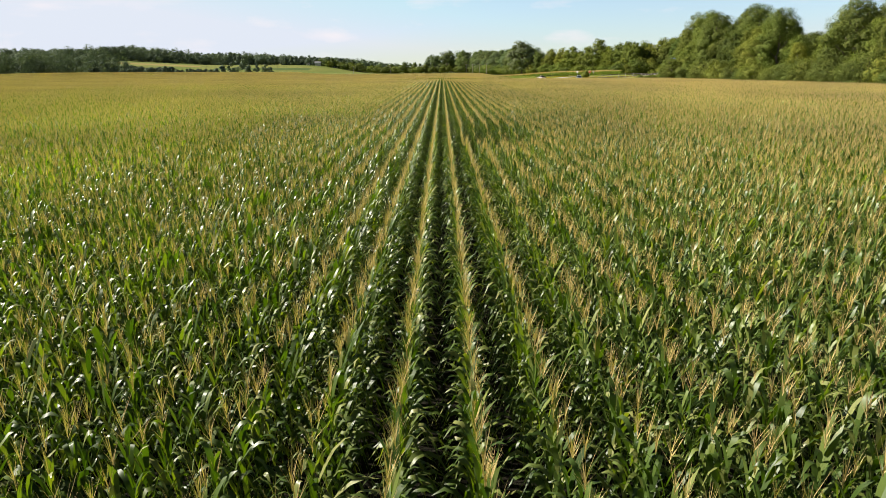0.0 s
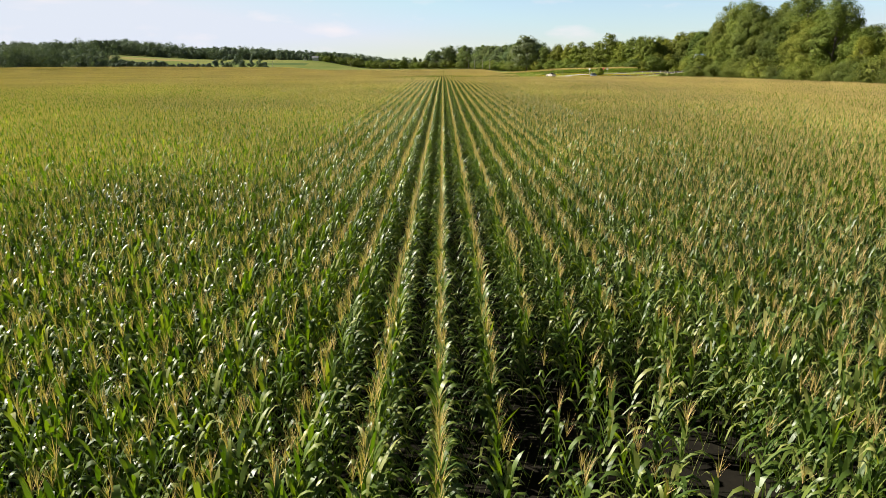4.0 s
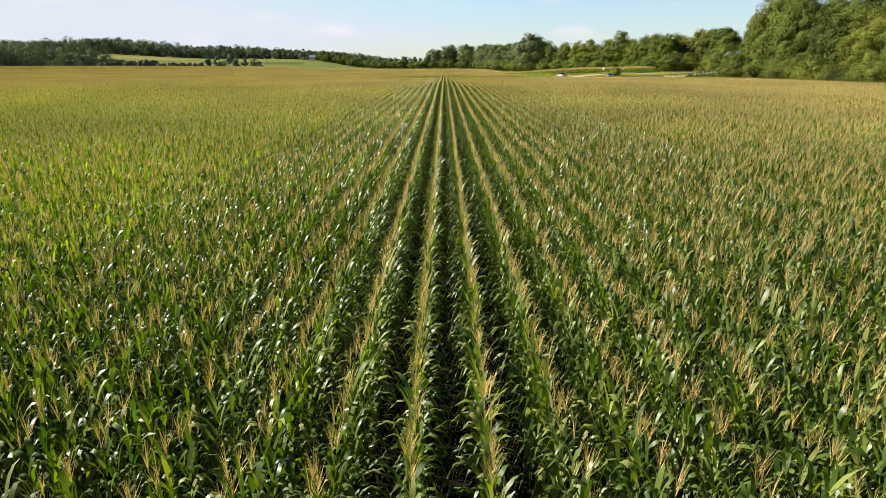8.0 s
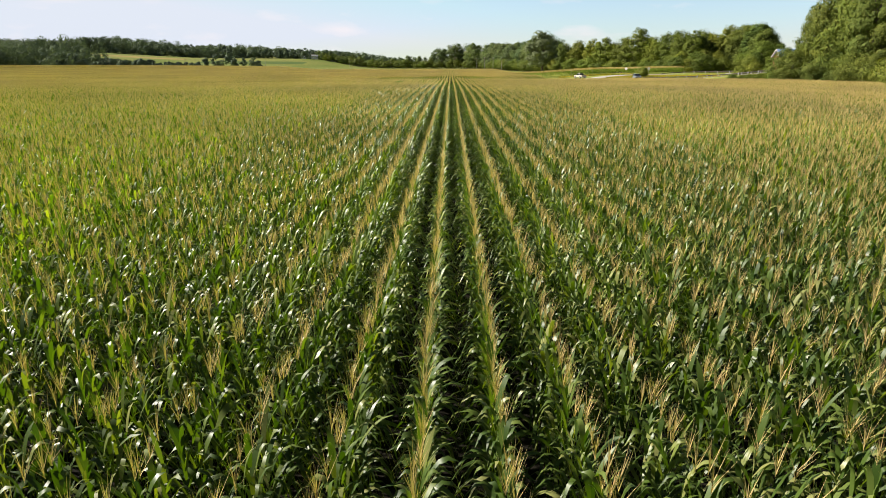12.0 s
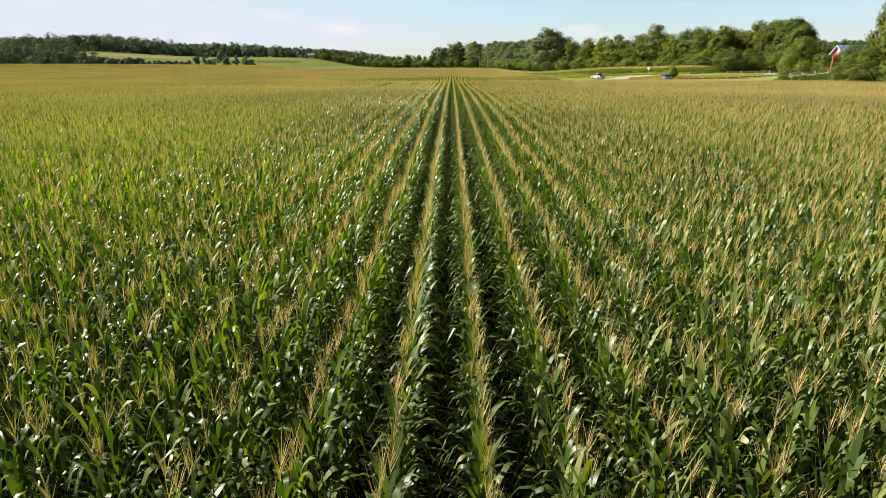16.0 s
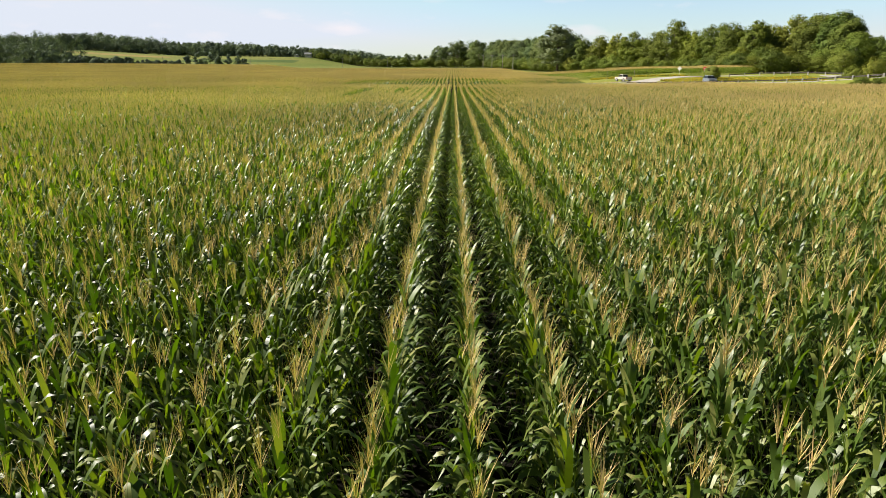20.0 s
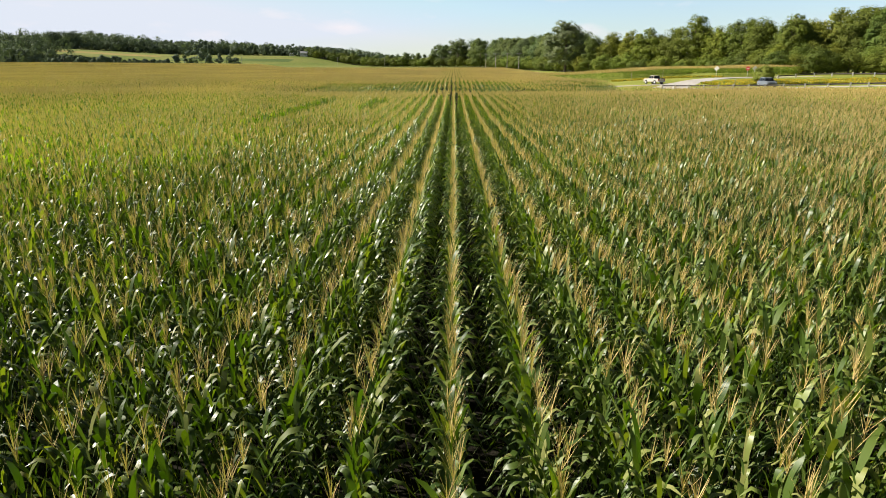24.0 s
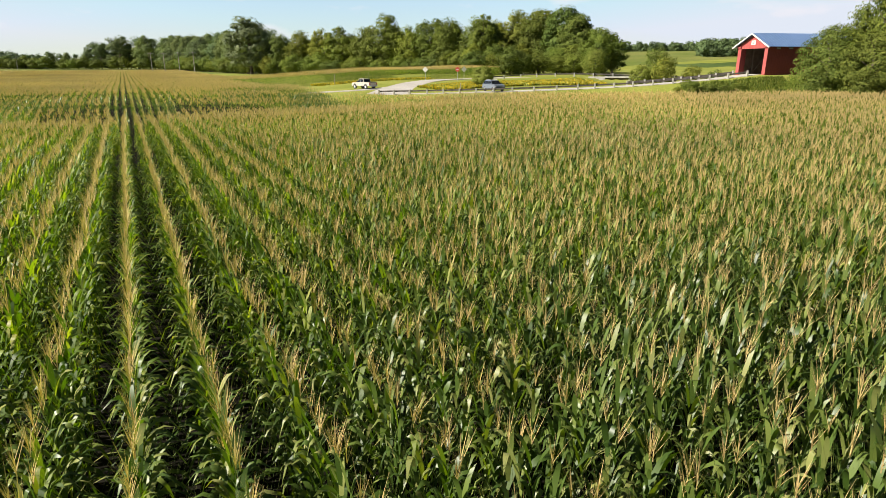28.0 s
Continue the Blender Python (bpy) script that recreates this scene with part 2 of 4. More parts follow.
# ---- mesh helpers ----
def mesh_np(name, verts, faces, mats, index=None):
    """A mesh from arrays: verts (n, 3), faces (m, 4) quads."""
    me = bpy.data.meshes.new(name)
    verts, faces = np.asarray(verts, np.float32), np.asarray(faces, np.int32)
    k = faces.shape[1]
    me.vertices.add(len(verts))
    me.vertices.foreach_set("co", verts.ravel())
    me.loops.add(faces.size)
    me.loops.foreach_set("vertex_index", faces.ravel())
    me.polygons.add(len(faces))
    me.polygons.foreach_set("loop_start", np.arange(0, faces.size, k, dtype=np.int32))
    me.polygons.foreach_set("loop_total", np.full(len(faces), k, np.int32))
    for m in mats:
        me.materials.append(m)
    if index is not None:
        me.polygons.foreach_set("material_index", np.asarray(index, np.int32))
    me.update(calc_edges=True)
    return me


def part(name, bm, material, parent, label=""):
    me = bpy.data.meshes.new(name)
    bm.to_mesh(me)
    bm.free()
    me.materials.append(material)
    ob = new(name, me)
    ob.parent = parent
    if label:
        ob["label"] = label
    return ob


def box(bm, size, at=(0, 0, 0), bevel=0.0, rot=None):
    """A box with its centre at the given place, its edges rounded."""
    r = bmesh.ops.create_cube(bm, size=1.0)
    vs = r["verts"]
    bmesh.ops.scale(bm, vec=size, verts=vs)
    if bevel:
        es = list({e for v in vs for e in v.link_edges})
        r2 = bmesh.ops.bevel(bm, geom=es, offset=bevel, segments=1, affect="EDGES")
        vs = list({v for f in r2["faces"] for v in f.verts} | {v for v in vs if v.is_valid})
    m = Matrix.Translation(at) @ (rot.to_4x4() if rot else Matrix.Identity(4))
    bmesh.ops.transform(bm, matrix=m, verts=vs)
    return bm


def tube(bm, a, b, ra, rb, sides=8):
    """A tapered round bar from a to b."""
    a, b = Vector(a), Vector(b)
    q = (b - a).to_track_quat("Z", "Y").to_matrix().to_4x4()
    r = bmesh.ops.create_cone(bm, cap_ends=True, segments=sides, radius1=ra, radius2=rb, depth=(b - a).length)
    bmesh.ops.transform(bm, matrix=Matrix.Translation((a + b) / 2) @ q, verts=r["verts"])
    return bm


def empty(name, m, label, category, group="", kind=""):
    ob = new(name)
    ob.matrix_world = m
    return tagged(ob, label, category, group, kind)


# ---- ground ----
def sstep(a, b, v):
    t = np.clip((v - a) / (b - a), 0.0, 1.0)
    return t * t * (3 - 2 * t)


ROAD = [(46.4, 292.2, 1.1), (54.1, 286.0, 1.3), (62.7, 279.6, 1.6), (73.5, 272.6, 2.1), (78.8, 268.8, 2.45), (83.8, 265.5, 2.9), (88.4, 261.4, 3.5), (93.0, 258.3, 4.2), (135.0, 250.3, 4.2)]


def bank(x, y):
    """Height and weight of the road's bank, by the nearest stretch of its line."""
    best = np.full(np.shape(x), 1e9)
    h = np.zeros(np.shape(x))
    for (ax, ay, az), (bx, by, bz) in zip(ROAD[:-1], ROAD[1:]):
        dx, dy = bx - ax, by - ay
        t = np.clip(((x - ax) * dx + (y - ay) * dy) / (dx * dx + dy * dy), 0, 1)
        d = np.hypot(x - ax - t * dx, y - ay - t * dy)
        h = np.where(d < best, az + t * (bz - az), h)
        best = np.minimum(best, d)
    return h, best


def G(x, y):
    """Height of the ground."""
    x, y = np.asarray(x, float), np.asarray(y, float)
    swell = y - 0.2 * np.clip(x, -40, 40)
    g = np.interp(y, [40, 75, 113, 148, 172, 186, 203, 224, 233, 250], [0, 0.14, 0.32, 0.66, 0.62, 0.45, 0.22, 0.32, 0.30, 0.0]) * sstep(62, 26, x) * sstep(-320, -160, x)
    g = g + 0.5 * sstep(256, 286, y) + 1.05 * sstep(295, 520, y) + 1.5 * sstep(520, 800, y)
    g = g - 1.55 * np.exp(-((swell - 251) / 9.0) ** 2) * sstep(48, 22, x) * sstep(-26, -6, x)
    g = g + 1.5 * sstep(470, 730, y) * sstep(-120, -380, x) + 1.0 * sstep(430, 700, y) * sstep(-20, -150, x)
    rb = sstep(30, 70, x) * sstep(250, 310, y)
    g = g + 1.9 * rb * sstep(460, 360, y)
    g = g + 12.5 * sstep(830, 1000, y) * sstep(-85, -210, x) + 8 * sstep(1000, 1250, y) * sstep(-60, -300, x)
    g = g + 9.0 * sstep(-330, -560, x) * sstep(720, 950, y)
    n = (x - 96) * 0.687 + (y - 304.5) * 0.7266
    g = g + (0.8 * sstep(-np.interp(x, [94, 99], [14.0, 2.0]), 0.4, n) - 0.35 * sstep(0.8, 3.2, n)) * sstep(76, 95, x) * sstep(460, 360, y)
    u = (x - 380) * 0.8 + (y - 560) * 0.6
    g = g + (11.5 * sstep(-110, 160, u) + 11.0 * sstep(150, 560, u)) * sstep(130, 260, x)
    h, d = bank(x, y)
    w = sstep(11.0, 3.2, d)
    return np.where(d < 11, g + (np.maximum(h - 0.05, g) - g) * w, g)


def gz(x, y):
    return float(G(x, y))


xs = np.unique(np.concatenate([np.linspace(-2600, -500, 22), np.linspace(-500, -40, 47), np.linspace(-40, 30, 24), np.linspace(30, 140, 74), np.linspace(140, 600, 47), np.linspace(600, 2600, 21)]))
ys = np.unique(np.concatenate([np.linspace(-900, -20, 10), np.linspace(-20, 230, 26), np.linspace(230, 345, 77), np.linspace(345, 1400, 107), np.linspace(1400, 4200, 15)]))
gx, gy = np.meshgrid(xs, ys)
gv = np.stack([gx, gy, G(gx, gy)], -1).reshape(-1, 3)
nx, ny = len(xs), len(ys)
ii = (np.arange(ny - 1)[:, None] * nx + np.arange(nx - 1)[None, :]).ravel()
gf = np.stack([ii, ii + 1, ii + nx + 1, ii + nx], 1)
cx, cy = gv[gf, 0].mean(1), gv[gf, 1].mean(1)


def in_corn(x, y):
    """The corn field's outline."""
    x, y = np.asarray(x, float), np.asarray(y, float)
    right = np.interp(y, [-60, 225, 238, 241, 247.5, 253.6, 258.6, 262, 266, 270, 285, 300, 334, 345, 520], [87, 87, 88, 85, 72, 60, 50, 43, 36, 31, 30, 28, 26, 28, 30])
    return (x < right) & (y > -60) & (y < np.where(x > -90, 520, np.clip(520 - 2.5 * (x + 90), 520, 740))) & (x > -460)


def in_strip(x, y):
    """The second strip of corn, behind the lawn."""
    return (y > 340 - 0.12 * (x - 30)) & (y < 362 - 0.05 * (x - 30)) & (x > 26) & (x < 96)


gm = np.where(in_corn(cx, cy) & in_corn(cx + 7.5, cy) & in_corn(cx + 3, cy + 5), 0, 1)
gm = np.where((cy > 560) & (gm == 1), 2, gm)
gm = np.where((cy > 940) & (cy < 962) & (cx < -345 - 0.3 * (cy - 900)) & (cx > -600), 3, gm)
gm = np.where((cy > 905) & (cy < 936) & (cx > -335) & (cx < -188), 4, gm)
crop = 0.45 * cx + 0.893 * cy
gm = np.where((crop > 622) & (crop < 666) & (cx > 368) & (cx < 540), 4, gm)
ground = new("ground", mesh_np("ground", gv, gf, [M_SOIL_SHADED, M_GRASS, M_MEADOW, M_STUBBLE, M_ROWCROP], gm))
tagged(ground, "gently rolling farm ground of soil, grass and meadow", "ground", kind="structure")

# ---- corn ----
ROW = 0.762


def corn_tile(name, size, seed, step, leaves, segs, wide, tassels, gap=None, height=1.0, mat=None, low=0.5, spread=0.88, crown=0.27):
    """Rows of maize along y on a square of the given size: leaf ribbons, stalks and tassels as one mesh."""
    rng = np.random.default_rng(seed)
    rows = int(round(size / ROW))
    per = int(round(size / step))
    px = (np.arange(rows) + 0.5) * ROW - size / 2
    py = (np.arange(per) + 0.5) * size / per - size / 2
    X, Y = [a.ravel() for a in np.meshgrid(px, py)]
    n = len(X)
    X = X + rng.normal(0, 0.013, n)
    Y = Y + rng.normal(0, step * 0.25, n)
    hh = (1 + rng.normal(0, 0.045, n)) * height
    keep = rng.random(n) < 0.97
    if gap is not None:
        e = ((X - gap[0]) / gap[2]) ** 2 + ((Y - gap[1]) / gap[3]) ** 2
        hh = hh * np.where(e < 1.7, 0.82, 1.0)
        keep &= (e > 1) | (rng.random(n) < 0.25)
    X, Y, hh = X[keep], Y[keep], hh[keep]
    n = len(X)
    lean = rng.normal(0, 1, (n, 2)) * np.array([0.010 if wide < 1.5 else 0.03 if wide < 2 else 0.055, 0.05])
    V, F, MI = [], [], []
    base = 0

    def ribbons(cx, cy, cz, az, length, up, droop, w, k, mat, twist, bow=0.12):
        """Ribbons that start at c, leave in direction az and rise, then bow down."""
        nonlocal base
        m = len(cx)
        s = np.linspace(0, 1, k + 1)
        out = length[:, None] * (s[None, :] * np.cos(up)[:, None] + bow * s[None, :] ** 2.2)
        zz = cz[:, None] + length[:, None] * (s[None, :] * np.sin(up)[:, None] - droop[:, None] * s[None, :] ** 2.8)
        ox, oy = np.cos(az)[:, None], np.sin(az)[:, None]
        x0, y0 = cx[:, None] + out * ox, cy[:, None] + out * oy
        prof = np.interp(s, [0, 0.2, 0.45, 0.75, 1], [0.55, 0.95, 1.0, 0.72, 0.04])
        tw = twist[:, None] * (0.3 + s[None, :])
        hx, hy, hz = -oy * np.cos(tw), ox * np.cos(tw), np.sin(tw)
        hw = (w[:, None] * prof[None, :]) / 2
        L = np.stack([x0 + hx * hw, y0 + hy * hw, zz + hz * hw], -1)
        Rr = np.stack([x0 - hx * hw, y0 - hy * hw, zz - hz * hw], -1)
        vv = np.stack([L, Rr], 2).reshape(m, -1, 3)
        V.append(vv.reshape(-1, 3))
        b0 = base + np.arange(m)[:, None] * (2 * (k + 1)) + 2 * np.arange(k)[None, :]
        F.append(np.stack([b0, b0 + 1, b0 + 3, b0 + 2], -1).reshape(-1, 4))
        MI.append(np.full(m * k, mat, np.int32))
        base += m * 2 * (k + 1)

    plane = rng.normal(0, 0.70, n)
    for i in range(leaves):
        q = i / max(leaves - 1, 1)
        z0 = (low + (2.0 - low) * q ** 0.8) * hh
        side = np.pi * (i % 2)
        az = plane + side + rng.normal(0, 0.35, n)
        ln = spread * (0.96 - 0.34 * q ** 1.6) * (1 + rng.normal(0, 0.14, n))
        up = np.radians(56 + 23 * q ** 0.8 + rng.normal(0, 7, n))
        dr = np.clip(1.10 - 0.66 * q + rng.normal(0, 0.2, n), 0.0, 1.4)
        ribbons(X + lean[:, 0] * z0, Y + lean[:, 1] * z0, z0, az, ln, up, dr, np.full(n, 0.058 * wide) * (1 + rng.normal(0, 0.15, n)), segs, 0, rng.normal(0, 0.42, n))
    zt = (2.26 - 0.35 * (0.4 - crown)) * hh
    sx, sy = X + lean[:, 0] * zt, Y + lean[:, 1] * zt
    if leaves > 5:
        for a in (0, 1):
            ribbons(X, Y, np.full(n, 0.1), np.full(n, a * 1.57), zt - 0.1, np.full(n, 1.45), np.zeros(n), np.full(n, 0.026), 1, 0, np.zeros(n))
    for j in range(tassels):
        az = rng.random(n) * 6.283
        up = np.radians(86 if j == 0 else 76) + rng.normal(0, 0.13, n)
        ln = crown * (1.25 if j == 0 else 1.05) * (1 + rng.normal(0, 0.15, n)) * (0.65 + 0.35 * rng.random(n))
        ribbons(sx, sy, zt + (0.0 if j == 0 else 0.012 * j), az, ln, up, np.full(n, 0.08), np.full(n, (0.0155 if wide < 1.2 else 0.0124) * wide ** 2.15), 1, 1, rng.random(n) * 3.0, 0.1)
    return mesh_np(name, np.concatenate(V), np.concatenate(F), [mat or M_CORN, M_TASSEL], np.concatenate(MI))


S0 = 8 * ROW
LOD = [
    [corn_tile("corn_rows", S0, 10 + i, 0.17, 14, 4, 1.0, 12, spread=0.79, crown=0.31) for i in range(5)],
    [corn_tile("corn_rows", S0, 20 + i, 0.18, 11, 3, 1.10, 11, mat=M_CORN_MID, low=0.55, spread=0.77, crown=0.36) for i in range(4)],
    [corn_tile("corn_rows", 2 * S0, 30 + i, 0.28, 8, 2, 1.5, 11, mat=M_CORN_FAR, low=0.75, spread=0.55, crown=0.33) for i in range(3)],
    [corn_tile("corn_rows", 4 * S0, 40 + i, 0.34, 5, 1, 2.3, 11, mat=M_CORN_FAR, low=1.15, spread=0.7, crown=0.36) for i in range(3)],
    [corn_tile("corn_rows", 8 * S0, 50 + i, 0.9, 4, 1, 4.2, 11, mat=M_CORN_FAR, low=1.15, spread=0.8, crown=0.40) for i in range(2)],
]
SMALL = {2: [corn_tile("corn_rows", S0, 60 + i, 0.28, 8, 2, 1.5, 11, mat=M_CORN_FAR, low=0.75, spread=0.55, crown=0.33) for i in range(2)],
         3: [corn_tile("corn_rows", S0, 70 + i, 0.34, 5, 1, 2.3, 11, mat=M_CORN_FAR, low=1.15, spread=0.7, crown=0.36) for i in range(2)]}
# places where plants are missing or stunted
BARE = [corn_tile("corn_rows", S0, 79 + i, 0.17, 14, 4, 1.0, 12, spread=0.79, gap=(-0.4, y, 1.75, 3.7), crown=0.31) for i, y in enumerate((4.8, -1.3))]
GULLY = [corn_tile("corn_rows", S0, 81 + i, 0.18, 11, 3, 1.10, 11, mat=M_CORN_MID, low=0.55, spread=0.77, crown=0.36, gap=(x, 0, 0.55, 5.0)) for i, x in enumerate((0.8, -1.0))]
GULLY_AT = [(-9, 201, 0), (-9, 207, 0), (-9, 213, 0), (-9, 219, 0), (-3, 213, 1), (-3, 219, 1), (-9, 255, 0), (-3, 262, 1)]
GREEN = [corn_tile("corn_rows", S0, 86 + i, 0.25, 7, 2, 1.55, 8, height=0.97, low=1.0, spread=0.65) for i in range(2)]
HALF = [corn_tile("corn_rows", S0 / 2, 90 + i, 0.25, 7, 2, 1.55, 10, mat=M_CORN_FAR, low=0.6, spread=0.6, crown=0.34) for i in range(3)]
PLAN = np.array([(0, 0), (0.4, 19), (1.1, 40), (2.1, 66), (2.2, 100), (2.2, 140), (2.7, 160), (2.8, 171), (4.1, 183), (7.5, 193)], float)
LINE = np.concatenate([np.linspace(a, b, 8) for a, b in zip(PLAN[:-1], PLAN[1:])])
field = empty("corn_field", Matrix.Identity(4), "tall green maize in straight rows with tan tassels", "corn field", kind="stuff")
crng = random.Random(5)


def lay(me, cx, cy, size, turn=True):
    e = size / 2
    a, b, c, d = gz(cx - e, cy), gz(cx + e, cy), gz(cx, cy - e), gz(cx, cy + e)
    sxx, syy = (b - a) / size, (d - c) / size
    m = Matrix(((1, 0, 0, cx), (0, 1, 0, cy), (sxx, syy, 1, (a + b + c + d) / 4), (0, 0, 0, 1)))
    if turn and crng.random() < 0.5:
        m = m @ Matrix.Rotation(math.pi, 4, "Z")
    ob = new("corn_rows", me)
    ob.parent = field
    ob.matrix_basis = m
    ob["kind"] = "stuff"


def grow(cx, cy, size, test):
    """Lays corn on a square, in finer pieces towards the flight line and the field's edges."""
    e = size / 2
    corners = [bool(test(cx + i * e, cy + j * e)) for i in (-1, 1) for j in (-1, 1)] + [bool(test(cx, cy))]
    if not any(corners) and size < 60:
        return
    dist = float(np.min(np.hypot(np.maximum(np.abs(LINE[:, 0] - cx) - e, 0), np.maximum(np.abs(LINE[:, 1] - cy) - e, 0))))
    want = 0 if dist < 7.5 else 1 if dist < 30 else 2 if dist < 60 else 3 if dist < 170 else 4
    sizes = {0: S0, 1: S0, 2: 2 * S0, 3: 4 * S0, 4: 8 * S0}
    rolling = 235 < cy < 300 and abs(cx) < 70 and size > S0 + 0.1
    if size > sizes[want] + 0.1 or (not all(corners) and size > (S0 if dist < 22 or cy > 350 or cx < 0 else S0 / 2) + 0.1) or rolling:
        for i in (-1, 1):
            for j in (-1, 1):
                grow(cx + i * e / 2, cy + j * e / 2, e, test)
        return
    if not test(cx, cy):
        return
    level = want if abs(size - sizes[want]) < 0.1 else None
    if level is None:
        level = min(want, 3)
        if size < S0 / 2 + 0.1:
            me = crng.choice(HALF)
        elif size < S0 + 0.1:
            me = crng.choice(SMALL[max(level, 2)]) if level >= 2 else crng.choice(LOD[level])
        elif size < 2 * S0 + 0.1:
            me = crng.choice(LOD[2])
        else:
            me = crng.choice(LOD[3])
    else:
        me = crng.choice(LOD[level])
    turn = True
    if size < S0 + 0.1 and test is in_corn:
        if abs(cx - 2.5) < S0 / 2 and abs(cy - 30.5) < S0:
            me, turn = BARE[int(cy > 30.5)], False
        elif size > S0 - 0.1:
            worn = [k for a, c, k in GULLY_AT if abs(cx - a) < S0 / 2 and abs(cy - c) < S0 / 2]
            if worn:
                me, turn = GULLY[worn[0]], False
            elif abs(cy - 0.2 * cx - 264) < 10 and abs(cx - 4) < 24 and crng.random() < 0.4:
                me = crng.choice(GREEN)
    lay(me, cx, cy, size, turn)


X0 = 0.019   # offset of the rows
BIG = 8 * S0
for i in range(-10, 3):
    for j in range(-1, 17):
        grow(X0 + (i + 0.5) * BIG, (j + 0.5) * BIG, BIG, in_corn)
for i in range(12):
    for j in range(6):
        grow(X0 + 24.96 + (i + 0.5) * S0, 330 + (j + 0.5) * S0, S0, in_strip)

# ---- trees ----
def crown_arrays(rng, rad, blobs, quads, leaf, low=0.0, lump=0.42, mess=0.28):
    """Leaf quads on many overlapping clumps that fill an uneven egg of radii rad; low: how far the clumps hang down."""
    V = []
    for b in range(blobs):
        d = rng.normal(0, 1, 3)
        d /= np.linalg.norm(d)
        if d[2] < -low:
            d[2] = -low * rng.random()
        r = 0.45 + 0.5 * rng.random() ** 0.6
        stray = rng.random() < 0.3
        r = min(r * 1.15, 0.98) if stray else r
        taper = 1 - 0.25 * max(d[2], 0)
        c = d * r * np.array(rad) * np.array([taper, taper, 1])
        s = lump * (0.65 + 0.7 * rng.random()) * min(rad[0], rad[1]) * (1.15 - 0.35 * r) * (0.8 if stray else 1.0)
        q = rng.normal(0, 1, (quads, 3))
        q /= np.linalg.norm(q, axis=1)[:, None]
        p = c + q * s * (0.75 + 0.35 * rng.random((quads, 1))) * np.array([1.1, 1.1, 0.8])
        out = p / np.array(rad)
        out /= np.linalg.norm(out, axis=1)[:, None] + 1e-9
        nrm = 0.75 * q + 0.7 * out + rng.normal(0, mess, (quads, 3)) + np.array([0, 0, 0.15])
        nrm /= np.linalg.norm(nrm, axis=1)[:, None]
        t = np.cross(nrm, rng.normal(0, 1, (quads, 3)))
        t /= np.linalg.norm(t, axis=1)[:, None] + 1e-9
        u = np.cross(nrm, t)
        sz = leaf * (0.6 + 0.8 * rng.random((quads, 1)))
        t, u = t * sz, u * sz * 0.62
        V.append(np.stack([p - t, p + u * 0.9 - t * 0.1, p + t, p - u], 1))
    V = np.concatenate(V).reshape(-1, 3)
    return V, np.arange(len(V)).reshape(-1, 4)


def tree_parts(seed, high, rad, mat, blobs=46, quads=85, leaf=0.42, bole=0.2, low=0.3, lump=0.42):
    """Meshes of one tree: a tapered trunk with limbs, and a crown."""
    rng = np.random.default_rng(seed)
    rr = random.Random(seed)
    bm = bmesh.new()
    r0 = high * 0.017 + 0.08
    tube(bm, (0, 0, -0.4), (0, 0, high * 0.45), r0, r0 * 0.62, 8)
    tube(bm, (0, 0, high * 0.45), (rr.uniform(-.5, .5), rr.uniform(-.5, .5), high * 0.85), r0 * 0.62, r0 * 0.2, 6)
    for i in range(8):
        a, z = i * 2.4 + rr.random(), high * (0.25 + 0.06 * i)
        e = rad[0] * (0.75 - 0.04 * i)
        tube(bm, (0, 0, z), (math.cos(a) * e, math.sin(a) * e, z + high * 0.16), r0 * 0.36, r0 * 0.08, 5)
    trunk = bpy.data.meshes.new("trunk")
    bm.to_mesh(trunk)
    bm.free()
    trunk.materials.append(M_BARK)
    V, F = crown_arrays(rng, rad, blobs, quads, leaf, low, lump)
    V = V + np.array([0, 0, high - rad[2] * 1.02])
    V[:, 2] = np.maximum(V[:, 2], 0.05 + 0.3 * np.abs(np.sin(V[:, 0] * 3)))
    return trunk, mesh_np("crown", V, F, [mat])


